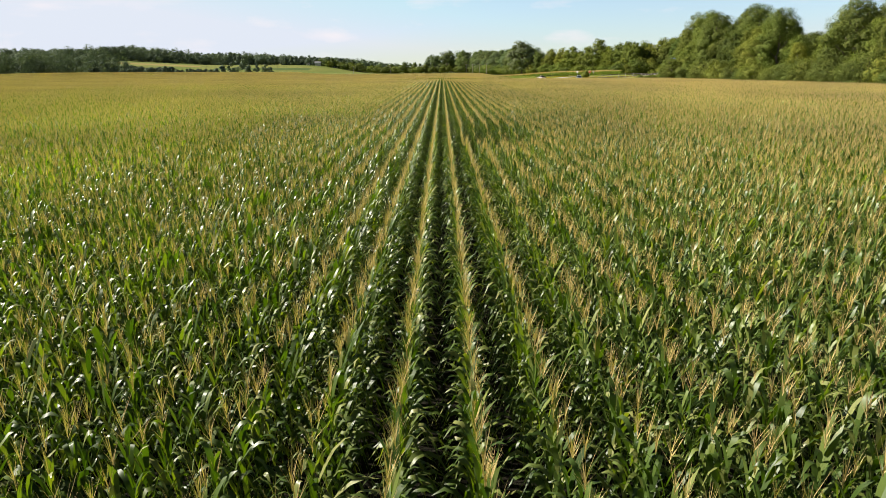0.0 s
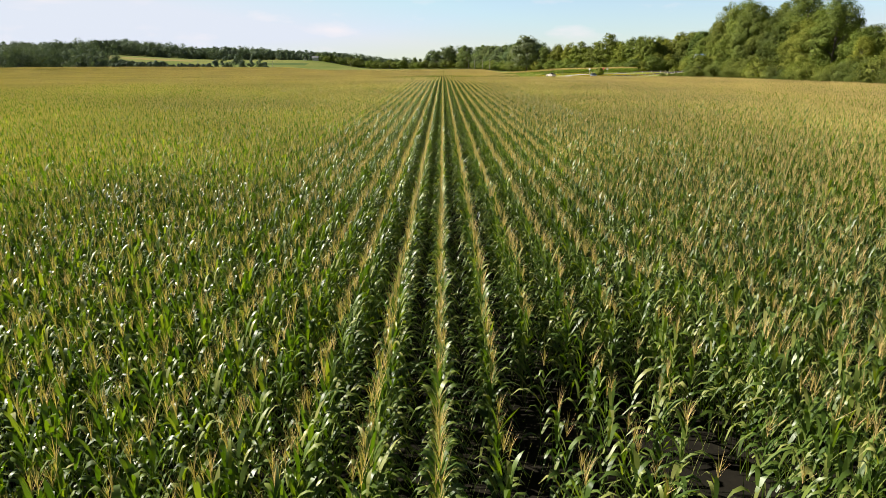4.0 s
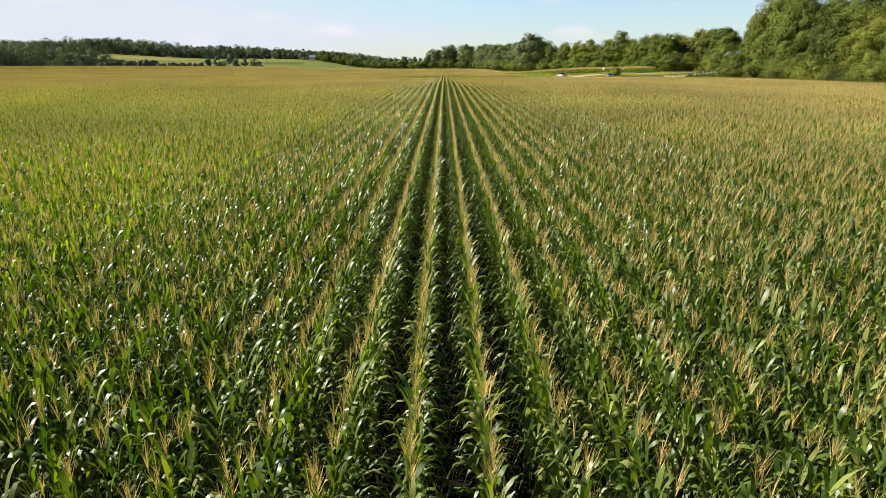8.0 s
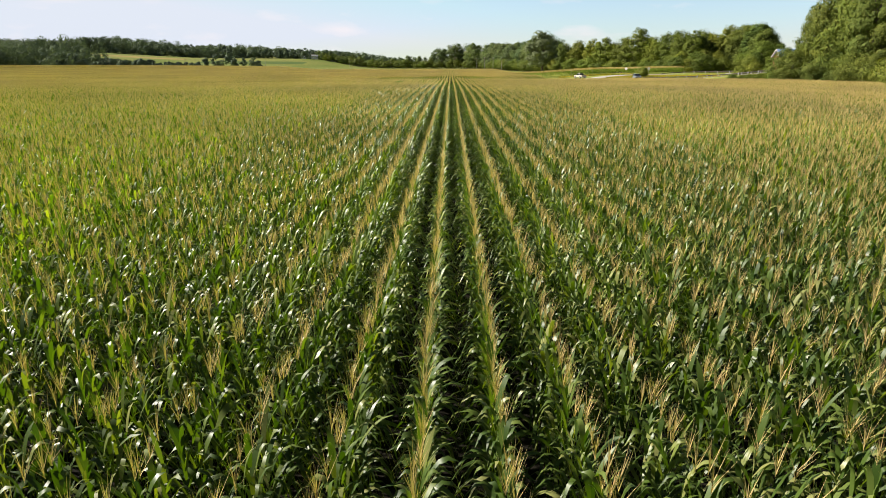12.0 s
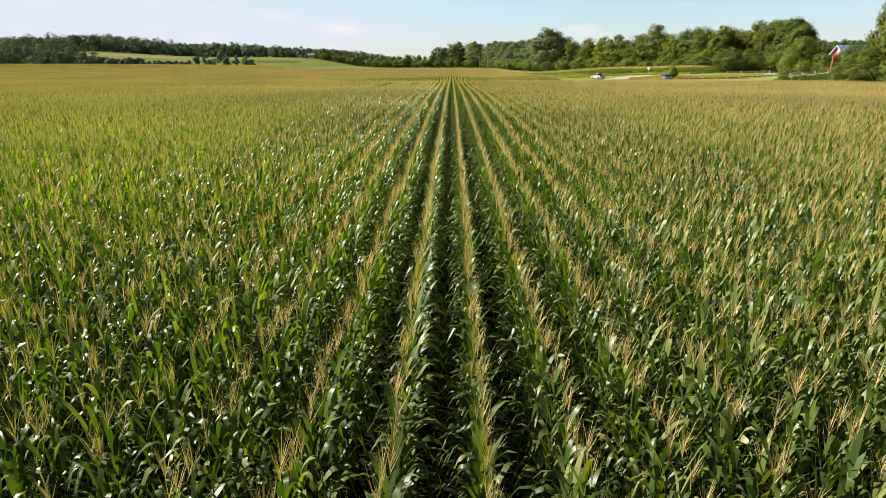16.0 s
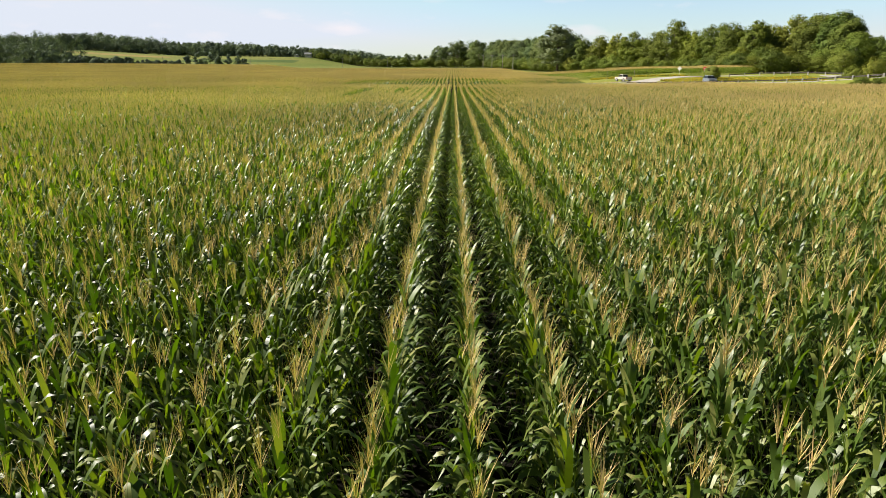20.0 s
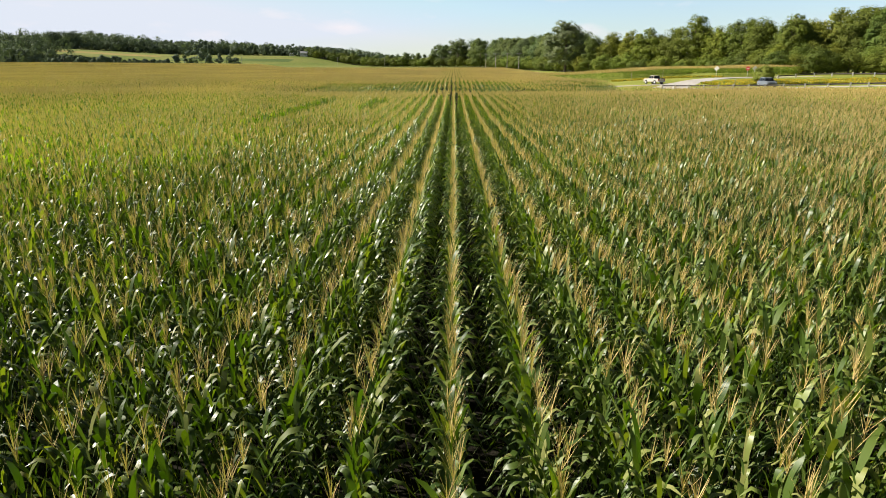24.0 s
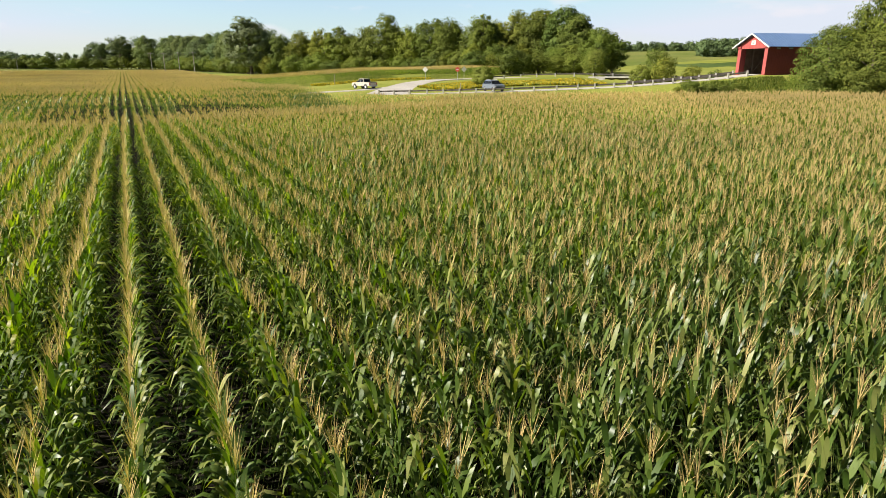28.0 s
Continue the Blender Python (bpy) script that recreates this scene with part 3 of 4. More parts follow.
TREES = {
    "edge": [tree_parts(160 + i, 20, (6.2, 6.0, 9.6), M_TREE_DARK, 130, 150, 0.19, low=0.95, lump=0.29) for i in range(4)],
    "edgelight": [tree_parts(170 + i, 20, (6.2, 6.0, 9.6), M_TREE_LIGHT, 130, 150, 0.19, low=0.95, lump=0.29) for i in range(2)],
    "oak": [tree_parts(100 + i, 20, (6.4, 6.2, 9.6), M_TREE, 125, 105, 0.27, low=0.95, lump=0.30) for i in range(5)],
    "light": [tree_parts(110 + i, 20, (6.6, 6.4, 9.6), M_TREE_LIGHT, 125, 105, 0.27, low=0.95, lump=0.30) for i in range(2)],
    "tall": [tree_parts(120 + i, 20, (4.6, 4.4, 9.4), M_TREE, 105, 95, 0.27, low=0.85, lump=0.32) for i in range(3)],
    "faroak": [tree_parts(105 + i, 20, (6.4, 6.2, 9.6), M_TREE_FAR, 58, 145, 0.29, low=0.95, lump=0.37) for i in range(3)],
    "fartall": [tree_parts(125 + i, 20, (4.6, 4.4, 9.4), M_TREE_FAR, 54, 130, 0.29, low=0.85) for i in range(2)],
    "grey": [tree_parts(130, 20, (5.6, 5.4, 9.8), M_TREE_GREY, 120, 100, 0.28, low=0.95, lump=0.30)],
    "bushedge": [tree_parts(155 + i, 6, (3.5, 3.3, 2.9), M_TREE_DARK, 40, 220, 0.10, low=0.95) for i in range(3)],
    "bush": [tree_parts(140 + i, 6, (3.6, 3.4, 2.9), M_TREE, 32, 120, 0.18, low=0.95) for i in range(2)],
    "bushround": [tree_parts(158, 6, (3.4, 3.2, 3.0), M_BUSH, 46, 200, 0.22, low=0.95)],
    "bushlight": [tree_parts(150, 6, (3.4, 3.2, 3.0), M_TREE_LIGHT, 34, 150, 0.14, low=0.95)],
}
trng = random.Random(11)


def tree(kind, x, y, high, wide=1.0, label="", name="tree", group=""):
    base = 6.0 if kind.startswith("bush") else 20.0
    trunk, crown = trng.choice(TREES[kind])
    s = high / base
    m = Matrix.LocRotScale((x, y, gz(x, y)), Euler((0, 0, trng.random() * 6.28)), (s * wide, s * wide, s))
    ob = empty(name, m, label, "bush" if name == "bush" else "tree", group)
    for nm, me in (("trunk", trunk), ("crown", crown)):
        c = new(nm, me)
        c.parent = ob
    return ob


# the wood along the field's right edge
EDGE = "broadleaf tree in full dark green leaf at the wood's edge"
def wood_top(y):
    """Height of the wood's edge along the field."""
    return float(np.interp(y, [130, 147, 150, 154, 161, 170, 174, 178, 183, 200, 216, 230, 235, 240], [22, 21.5, 20.5, 17, 15.5, 15, 17, 19, 21.5, 24, 26, 27.5, 24, 12]))


for i in range(20):
    y = 243 - i * 6.8 + trng.uniform(-1.2, 1.2)
    x = 96 + trng.uniform(-2.5, 3)
    k = "edgelight" if 172 < y < 192 or i % 4 == 3 else "edge"
    h = wood_top(y) * trng.uniform(0.74, 1.04)
    tree(k, x, y, h, trng.uniform(0.72, 1.15), EDGE if k != "edgelight" else "broadleaf tree with yellowish green leaves at the wood's edge", group="trees of the wood edge")
for i in range(24):
    y = 234 - i * 5.4 + trng.uniform(-2, 2)
    x = 107 + trng.uniform(-2, 5)
    tree("edge", x, y, wood_top(y * 96 / x) * x / 96 * trng.uniform(0.82, 1.0), trng.uniform(0.85, 1.0), "tall dark green tree rising behind the wood edge", group="trees of the wood edge")
for x, y, h, w in ((91.0, 238.3, 21.0, 0.62), (92.5, 233.5, 26.0, 0.75), (93.5, 228.0, 27.0, 0.85), (94.0, 221.0, 26.0, 0.8)):
    tree("edge", x, y, h, w, "tall dark green tree at the corner of the wood", group="trees of the wood edge")
for i in range(36):
    y = 243 - i * 3.6 + trng.uniform(-1, 1)
    k = trng.choice(["bushedge", "bushedge", "bushlight"])
    tree(k, 91 + trng.uniform(-1.4, 1.0), y, trng.uniform(5.0, 9.0) - (1.5 if y > 238 else 0), trng.uniform(0.85, 1.1), "dense green shrub at the foot of the wood", "bush", "shrubs of the wood edge")
for x, y, h in ((86.6, 242.6, 10.0), (89.5, 240.5, 10.4), (86.0, 237.0, 9.4), (91.5, 237.0, 11.0), (94.5, 243.5, 9.5), (93.4, 246.0, 10.0), (85.7, 244.6, 4.6)):
    tree("edge" if h > 6 else "bushedge", x, y, h * 1.08, 1.12 if h > 8 else 0.9, "large leafy shrub crowding the covered bridge", "bush", "shrubs by the bridge")
# the line of trees behind the road, from the bridge to the far end of the field
LINE2 = [(134, 352, 16.5), (136, 360, 19.5), (136, 374, 20), (133, 384, 19.5), (126, 388, 17), (118, 380, 16), (112, 372, 17.5), (128, 402, 19), (124, 420, 20), (123, 433, 22), (117, 440, 19), (110, 452, 23.5), (105, 464, 19), (98, 478, 19.5), (94, 492, 20), (87, 505, 19), (80, 516, 18)]
for i, (x, y, h) in enumerate(LINE2):
    kk = "oak" if i < 3 else "light" if i < 5 else trng.choice(["oak", "oak", "tall", "light"])
    tree(kk, x, y, h + 1.5, trng.uniform(1.0, 1.2), "yellow-green broadleaf tree in the line behind the road" if kk == "light" else "green broadleaf tree in the line behind the road", group="trees behind the road")
    for k in ((1,) if i < 2 else (1, 2)):
        tree(trng.choice(["oak", "tall"]), x + trng.uniform(-2, 2) + 7 * k - 3, y + trng.uniform(-4, 4) + 3 * k, h * trng.uniform(0.8, 0.97), 1.1, "green broadleaf tree in the line behind the road", group="trees behind the road")
    tree("bush" if i < 3 else trng.choice(["bush", "bush", "bushlight"]), x - 4 + trng.uniform(-1.5, 1.5), y - 7 + trng.uniform(-2, 2), trng.uniform(6, 10), 1.3, "leafy shrub under the trees behind the road", "bush", "shrubs behind the road")
    tree("bush" if i < 3 else trng.choice(["bush", "bush", "bushlight", "bush"]), x - 7 + trng.uniform(-1.5, 1.5), y - 3 + trng.uniform(-3, 3), trng.uniform(5, 9), 1.2, "leafy shrub under the trees behind the road", "bush", "shrubs behind the road")
for x, y, h, k in ((108, 358, 9, "light"), (113, 361, 10, "light"), (118, 358, 9, "light"), (104, 364, 9, "light"), (129, 346, 9, "oak"), (134, 349, 11, "oak"), (139, 353, 13, "oak"), (125, 350, 8, "oak")):
    tree(k, x, y, h, 1.3, "low-branched green tree in the line behind the road", group="trees behind the road")
for i in range(8):
    x = 99 + 4.2 * i + trng.uniform(-1, 1)
    tree(trng.choice(["bushlight", "bush"]), x, 353 - 0.5 * (x - 100) + trng.uniform(-2, 2), trng.uniform(5, 7.5), 1.2, "leafy shrub under the trees behind the road", "bush", "shrubs behind the road")
for x, y, h, k in ((121.5, 327, 12.5, "oak"), (131, 332, 11, "oak"), (126, 329.5, 8.5, "light"), (117, 322, 8, "oak")):
    tree(k, x, y, h, 1.2, "low-branched green tree beside the side road", group="trees behind the road")
tree("grey", 66.5, 528, 29.0, 1.45, "large rounded grey-green tree standing above its neighbours")
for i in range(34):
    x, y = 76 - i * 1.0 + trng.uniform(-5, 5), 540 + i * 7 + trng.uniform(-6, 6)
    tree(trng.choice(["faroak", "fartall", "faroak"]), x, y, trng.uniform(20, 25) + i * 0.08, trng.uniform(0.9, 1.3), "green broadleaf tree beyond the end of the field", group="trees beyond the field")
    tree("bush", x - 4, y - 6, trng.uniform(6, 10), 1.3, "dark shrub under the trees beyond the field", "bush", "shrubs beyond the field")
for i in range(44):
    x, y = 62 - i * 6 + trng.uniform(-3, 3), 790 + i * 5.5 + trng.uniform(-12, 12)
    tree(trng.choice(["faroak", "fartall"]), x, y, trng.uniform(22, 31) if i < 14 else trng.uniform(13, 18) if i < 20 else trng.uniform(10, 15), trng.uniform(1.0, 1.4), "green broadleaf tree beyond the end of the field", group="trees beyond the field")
    tree("bush", x - 3, y - 8, trng.uniform(8, 12), 1.3, "dark shrub under the trees beyond the field", "bush", "shrubs beyond the field")


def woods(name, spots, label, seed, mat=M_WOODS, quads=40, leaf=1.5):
    """Far woods as one mesh of many leafy crowns."""
    rng = np.random.default_rng(seed)
    VV, FF, base = [], [], 0
    for x, y, h in spots:
        w = h * (0.3 + 0.12 * rng.random())
        V, F = crown_arrays(rng, (w, w, h * 0.5), 8, quads, leaf, 0.95, 0.6, 0.1)
        V = V + np.array([x, y, gz(x, y) + h * 0.44])
        VV.append(V)
        FF.append(F + base)
        base += len(V)
    ob = new(name, mesh_np(name, np.concatenate(VV), np.concatenate(FF), [mat]))
    return tagged(ob, label, "woods", kind="stuff")


wr = random.Random(21)
spots = []
for i in range(420):        # left wood, down to the field
    x = -860 + wr.random() * 480
    y = 730 + 190 * wr.random() - 0.15 * (x + 400) * 0.2
    if x > -455 and y > 800:
        continue
    spots.append((x, y, wr.uniform(13, 19) + 13 * math.exp(-((x + 490) / 60) ** 2)))
for i in range(900):        # ridge wood behind the hill fields
    x = -950 + wr.random() * 880
    spots.append((x, 1015 + 130 * wr.random() ** 1.6, wr.uniform(16, 23) * (0.92 + 0.13 * math.sin(x * 0.034) + 0.12 * math.sin(x * 0.013 + 2)) * (0.80 if x > -235 else 1.0)))
for i in range(90):         # scrub at the field's far edge
    x = -420 + 150 * wr.random()
    spots.append((x, 752 + wr.uniform(0, 34), wr.uniform(5, 9) * (1.1 if x < -330 else 0.75)))
for i in range(46):         # scrub before the stubble field
    x = wr.uniform(-412, -338)
    spots.append((x, 792 + wr.uniform(0, 46), wr.uniform(6, 11) * (1.15 if x < -375 else 0.9)))
for x, y, h in ((-264, 800, 16), (-256, 808, 19), (-248, 802, 18), (-241, 798, 13), (-232, 800, 12), (-223, 802, 13), (-272, 792, 12), (-215, 798, 9), (-205, 985, 15), (-176, 1000, 14), (-214, 1008, 16), (-181, 1003, 13), (-160, 1003, 11), (-150, 1000, 10), (-226, 1003, 12), (-236, 1008, 13), (-192, 1012, 15), (-140, 1004, 12)):
    spots.append((x, y, h))
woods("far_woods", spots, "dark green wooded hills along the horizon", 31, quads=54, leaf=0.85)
spots = []
for i in range(900):        # wood on the ridge
    u, v = wr.random(), wr.random()
    spots.append((560 + 460 * u + 130 * v, 1092 - 232 * u + 140 * v, wr.uniform(13, 20) + 4 * math.sin(9 * u) * v))
for i in range(210):        # a tongue of the wood, down the slope
    u, v = wr.random(), wr.random()
    spots.append((466 + 110 * u + 95 * v, 600 - 75 * u + 80 * v, wr.uniform(12, 17) + 3 * v))
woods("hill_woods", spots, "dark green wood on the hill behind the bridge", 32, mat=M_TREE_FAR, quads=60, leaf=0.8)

# ---- road, rails and bridge ----
def ribbon(name, line, half, mat, label, lift=0.03):
    """A paved strip along a line of places and heights, with thickness."""
    bm = bmesh.new()
    pts = [Vector(p) for p in line]
    ring = []
    for i, p in enumerate(pts):
        d = (pts[min(i + 1, len(pts) - 1)] - pts[max(i - 1, 0)])
        s = Vector((-d.y, d.x, 0)).normalized() * (half[i] if isinstance(half, list) else half)
        ring.append([bm.verts.new(p + s + Vector((0, 0, lift))), bm.verts.new(p - s + Vector((0, 0, lift))), bm.verts.new(p - s * 1.03 - Vector((0, 0, .25))), bm.verts.new(p + s * 1.03 - Vector((0, 0, .25)))])
    for a, b in zip(ring[:-1], ring[1:]):
        for k in range(4):
            bm.faces.new((a[k], a[(k + 1) % 4], b[(k + 1) % 4], b[k]))
    bm.faces.new(ring[0])
    bm.faces.new(ring[-1][::-1])
    bmesh.ops.recalc_face_normals(bm, faces=bm.faces)
    me = bpy.data.meshes.new(name)
    bm.to_mesh(me)
    bm.free()
    me.materials.append(mat)
    return tagged(new(name, me), label, "road", kind="structure")


def smooth_line(pts, n=6):
    out = []
    P = [Vector(p) for p in pts]
    for i in range(len(P) - 1):
        a, b, c, d = P[max(i - 1, 0)], P[i], P[i + 1], P[min(i + 2, len(P) - 1)]
        for k in range(n):
            t = k / n
            out.append(0.5 * ((2 * b) + (c - a) * t + (2 * a - 5 * b + 4 * c - d) * t * t + (3 * b - a - 3 * c + d) * t ** 3))
    out.append(P[-1])
    return out


ribbon("road", smooth_line(ROAD[:-1]), 2.6, M_ROAD, "pale worn country road climbing to the covered bridge")


JUNC = [(36.0, 313.0), (39.0, 311.4), (46.0, 307.2), (52.0, 305.2), (57.0, 306.0)]
ribbon("driveway", smooth_line([(x, y, gz(x, y)) for x, y in JUNC]), [1.4 + 0.06 * i for i in range(25)], M_ROAD, "pale gravel driveway on the lawn", 0.06)
SIDE = [(46.6, 291.4), (52.5, 300.5), (60.0, 310.0), (66.0, 316.2), (72.0, 321.6), (79.0, 324.5), (88.0, 320.0), (97.0, 312.0), (106.0, 303.5), (116.0, 294.0), (132.0, 278.0)]
ribbon("side_road", smooth_line([(x, y, gz(x, y) + 0.02) for x, y in SIDE], 8), [max(3.4 - 0.04 * i, 2.5) for i in range(81)], M_ROAD, "pale worn road running up from the junction", 0.10)


# ---- guard rails ----
def guard_rail(line, step, label, high=0.8):
    """Square posts with a heavy timber rail between them along a line of ground places."""
    pts = smooth_line(line, 12)
    acc, last = 0.0, pts[0]
    spots = [pts[0]]
    for p in pts[1:]:
        acc += (p - last).length
        last = p
        if acc >= step:
            spots.append(p)
            acc = 0.0
    ob = empty("guard_rail", Matrix.Translation(spots[0]), label, "guard rail")
    bm = bmesh.new()
    box(bm, (0.26, 0.22, high + 0.5), (0, 0, (high - 0.5) / 2), 0.03)
    pm = bpy.data.meshes.new("post")
    bm.to_mesh(pm)
    bm.free()
    pm.materials.append(M_POST)
    inv = Matrix.Translation(-spots[0])
    for a, b in zip(spots, spots[1:] + [None]):
        yaw = math.atan2((b - a).y, (b - a).x) if b else yaw
        po = new("post", pm)
        po.parent = ob
        po.matrix_basis = inv @ Matrix.Translation(a) @ Matrix.Rotation(yaw, 4, "Z")
        if b:
            bm = bmesh.new()
            d = b - a
            q = d.to_track_quat("X", "Z").to_matrix()
            off = Vector((-d.y, d.x, 0)).normalized() * 0.17
            box(bm, (d.length - 0.02, 0.10, 0.24), (a + b) / 2 - spots[0] + off + Vector((0, 0, high - 0.24)), 0.015, q)
            part("rail", bm, M_RAIL, ob)
    return ob


def along(line, off, drop=0.0):
    out = []
    P = [Vector(p) for p in line]
    for i, p in enumerate(P):
        d = P[min(i + 1, len(P) - 1)] - P[max(i - 1, 0)]
        s = Vector((-d.y, d.x, 0)).normalized()
        q = p + s * off
        out.append((q.x, q.y, max(gz(q.x, q.y), p.z - 0.15) - drop))
    return out


guard_rail(along(ROAD[:-1], -2.75), 2.5, "weathered guard rail of pale posts and dark timber beside the road")
guard_rail(along(ROAD[4:-1], 2.75), 2.5, "weathered guard rail on the far side of the bridge ramp")
RB = [(x, y, gz(x, y)) for x, y in ((79.4, 313.5), (87.0, 312.0), (96.0, 304.5), (105.0, 296.0), (114.0, 287.0), (124.0, 277.0))]
guard_rail(RB, 3.4, "pale post guard rail along the side road", 0.85)

# ---- covered bridge ----
AX = Vector((0.983, -0.186, 0))
BR = Matrix.Translation((93.1, 258.3, 4.2)) @ Matrix.Rotation(math.atan2(AX.y, AX.x), 4, "Z")
bridge = empty("covered_bridge", BR, "red timber covered bridge with a blue-grey metal roof", "covered bridge")
BL, BW, BE, BP = 40.0, 6.0, 4.15, 5.75      # length, width, eaves, ridge
board = bpy.data.meshes.new("board")
bm = bmesh.new()
box(bm, (0.27, 0.05, BE + 0.9), (0, 0, (BE - 0.9) / 2 - 0.25), 0.006)
bm.to_mesh(board)
bm.free()
board.materials.append(M_RED)
brg = random.Random(3)
for s in (-1, 1):
    bm = bmesh.new()
    box(bm, (BL - 0.6, 0.08, BE + 0.6), (BL / 2 + 0.3, s * (BW / 2 - 0.12), (BE - 0.9) / 2 - 0.15))
    side = part("side_wall", bm, M_TIMBER, bridge, "red vertical board side wall with small openings under the eaves")
    for i in range(int((BL - 0.6) / 0.28)):
        xx = 0.7 + i * 0.28
        ob = new("board", board)
        ob.parent = side
        short = 0.9 if (i % 8) in (2, 3, 4) else 1.0
        ob.matrix_basis = Matrix.Translation((xx, s * (BW / 2 - 0.05 + brg.uniform(0, 0.015)), brg.uniform(-0.04, 0.0) - (0.34 if short < 1 else 0)))
    for i in range(17):
        # solid white panel standing for daylight through the slot
        bm = bmesh.new()
        box(bm, (0.7, 0.03, 0.2), (0.7 + (i * 8 + 3) * 0.28, s * (BW / 2 - 0.03), BE - 0.46), 0.01)
        part("slot_light", bm, M_TRIM, side, "white panel painted as light through a slot under the eaves")
for s in (-1, 1):
    run = math.hypot(BW / 2 + 0.72, BP - BE + 0.42)
    ang = math.atan2(BP - BE + 0.42, BW / 2 + 0.72)
    q = Matrix.Rotation(-s * ang, 3, "X")
    mid = Vector((BL / 2, s * (BW / 2 + 0.72) / 2, (BP + BE - 0.42) / 2 + 0.16))
    bm = bmesh.new()
    box(bm, (BL + 1.8, run, 0.05), mid, 0.0, q)
    roof = part("roof", bm, M_ROOF, bridge, "blue-grey ribbed metal roof slope")
    bm = bmesh.new()
    box(bm, (0.04, run, 0.05), (0, 0, 0), 0.0, q)
    seam = bpy.data.meshes.new("seam")
    bm.to_mesh(seam)
    bm.free()
    seam.materials.append(M_ROOF)
    for i in range(70):
        ob = new("seam", seam)
        ob.parent = roof
        ob.matrix_basis = Matrix.Translation((-0.6 + i * 0.6, mid.y, mid.z + 0.035))
    bm = bmesh.new()
    box(bm, (0.1, run, 0.2), (-0.93, mid.y, mid.z - 0.08), 0.01, q)
    part("barge_board", bm, M_TRIM, bridge, "pale barge board on the gable edge")
# gable: boards stepped to the slope, over the portal
bm = bmesh.new()
for i in range(26):
    y = -BW / 2 - 0.35 + (i + 0.5) * (BW + 0.7) / 26
    top = BE - 0.1 + (BP - BE) * (1 - abs(y) / (BW / 2 + 0.5))
    box(bm, (0.05, (BW + 0.7) / 26 - 0.012, top - 3.7), (-0.35, y, (top + 3.7) / 2))
part("gable", bm, M_RED, bridge, "red board gable over the portal")
bm = bmesh.new()
box(bm, (0.05, 0.85, 0.62), (-0.42, 0, 4.55), 0.015)
plaque = part("plaque", bm, M_TRIM, bridge, "small white plaque")
for r in range(3):
    bm = bmesh.new()
    box(bm, (0.01, 0.5 - 0.1 * (r == 2), 0.05), (-0.452, 0, 4.7 - 0.14 * r))
    part("lettering_bar", bm, M_RAIL, plaque)
for s in (-1, 1):
    bm = bmesh.new()
    # portal post, a little wider at the foot
    pr = [(-0.46, -0.3), (0.55, -0.3), (0.55, 3.9), (-0.38, 3.9)]
    lo = [bm.verts.new((x, s * (BW / 2 + 0.02), z)) for x, z in pr]
    hi = [bm.verts.new((x, s * (BW / 2 - 0.62), z)) for x, z in pr]
    bm.faces.new(lo)
    bm.faces.new(hi[::-1])
    for k in range(4):
        bm.faces.new((lo[k], hi[k], hi[(k + 1) % 4], lo[(k + 1) % 4]))
    bmesh.ops.recalc_face_normals(bm, faces=bm.faces)
    part("portal_post", bm, M_RED, bridge, "red board portal post")
    bm = bmesh.new()
    box(bm, (2.0, 0.8, 0.25), (0.4, s * (BW / 2 - 0.3), 3.92), 0.02)
    part("bracket", bm, M_RED, bridge)
for k in range(12):
    for s in (-1, 1):
        bm = bmesh.new()
        box(bm, (0.22, 0.22, BE), (2.2 + k * 3.3, s * (BW / 2 - 0.45), BE / 2), 0.02)
        part("truss_post", bm, M_TIMBER, bridge)
        bm = bmesh.new()
        tube(bm, (2.2 + k * 3.3, s * (BW / 2 - 0.5), 0.1), (5.4 + k * 3.3, s * (BW / 2 - 0.5), BE - 0.3), 0.1, 0.1, 4)
        part("brace", bm, M_TIMBER, bridge)
    bm = bmesh.new()
    box(bm, (0.2, BW - 0.5, 0.2), (2.2 + k * 3.3, 0, BE - 0.2), 0.02)
    part("tie_beam", bm, M_TIMBER, bridge)
plank = bpy.data.meshes.new("plank")
bm = bmesh.new()
box(bm, (0.28, BW - 0.5, 0.12), (0, 0, 0), 0.01)
bm.to_mesh(plank)
bm.free()
plank.materials.append(M_TIMBER)
bm = bmesh.new()
box(bm, (BL, BW - 0.6, 0.3), (BL / 2, 0, -0.3))
deck = part("deck", bm, M_TIMBER, bridge, "worn plank deck")
for i in range(int(BL / 0.3)):
    ob = new("plank", plank)
    ob.parent = deck
    ob.matrix_basis = Matrix.Translation((i * 0.3 + 0.15, 0, -0.08 + brg.uniform(-0.01, 0.01)))
# concrete culvert that carries the side road over the stream
m = Matrix.Translation((97.6, 301.7, 1.82)) @ Matrix.Rotation(math.atan2(-0.687, 0.7266), 4, "Z")
culvert = empty("concrete_culvert", m, "small pale concrete road culvert with a dark panel for its shaded opening", "culvert")
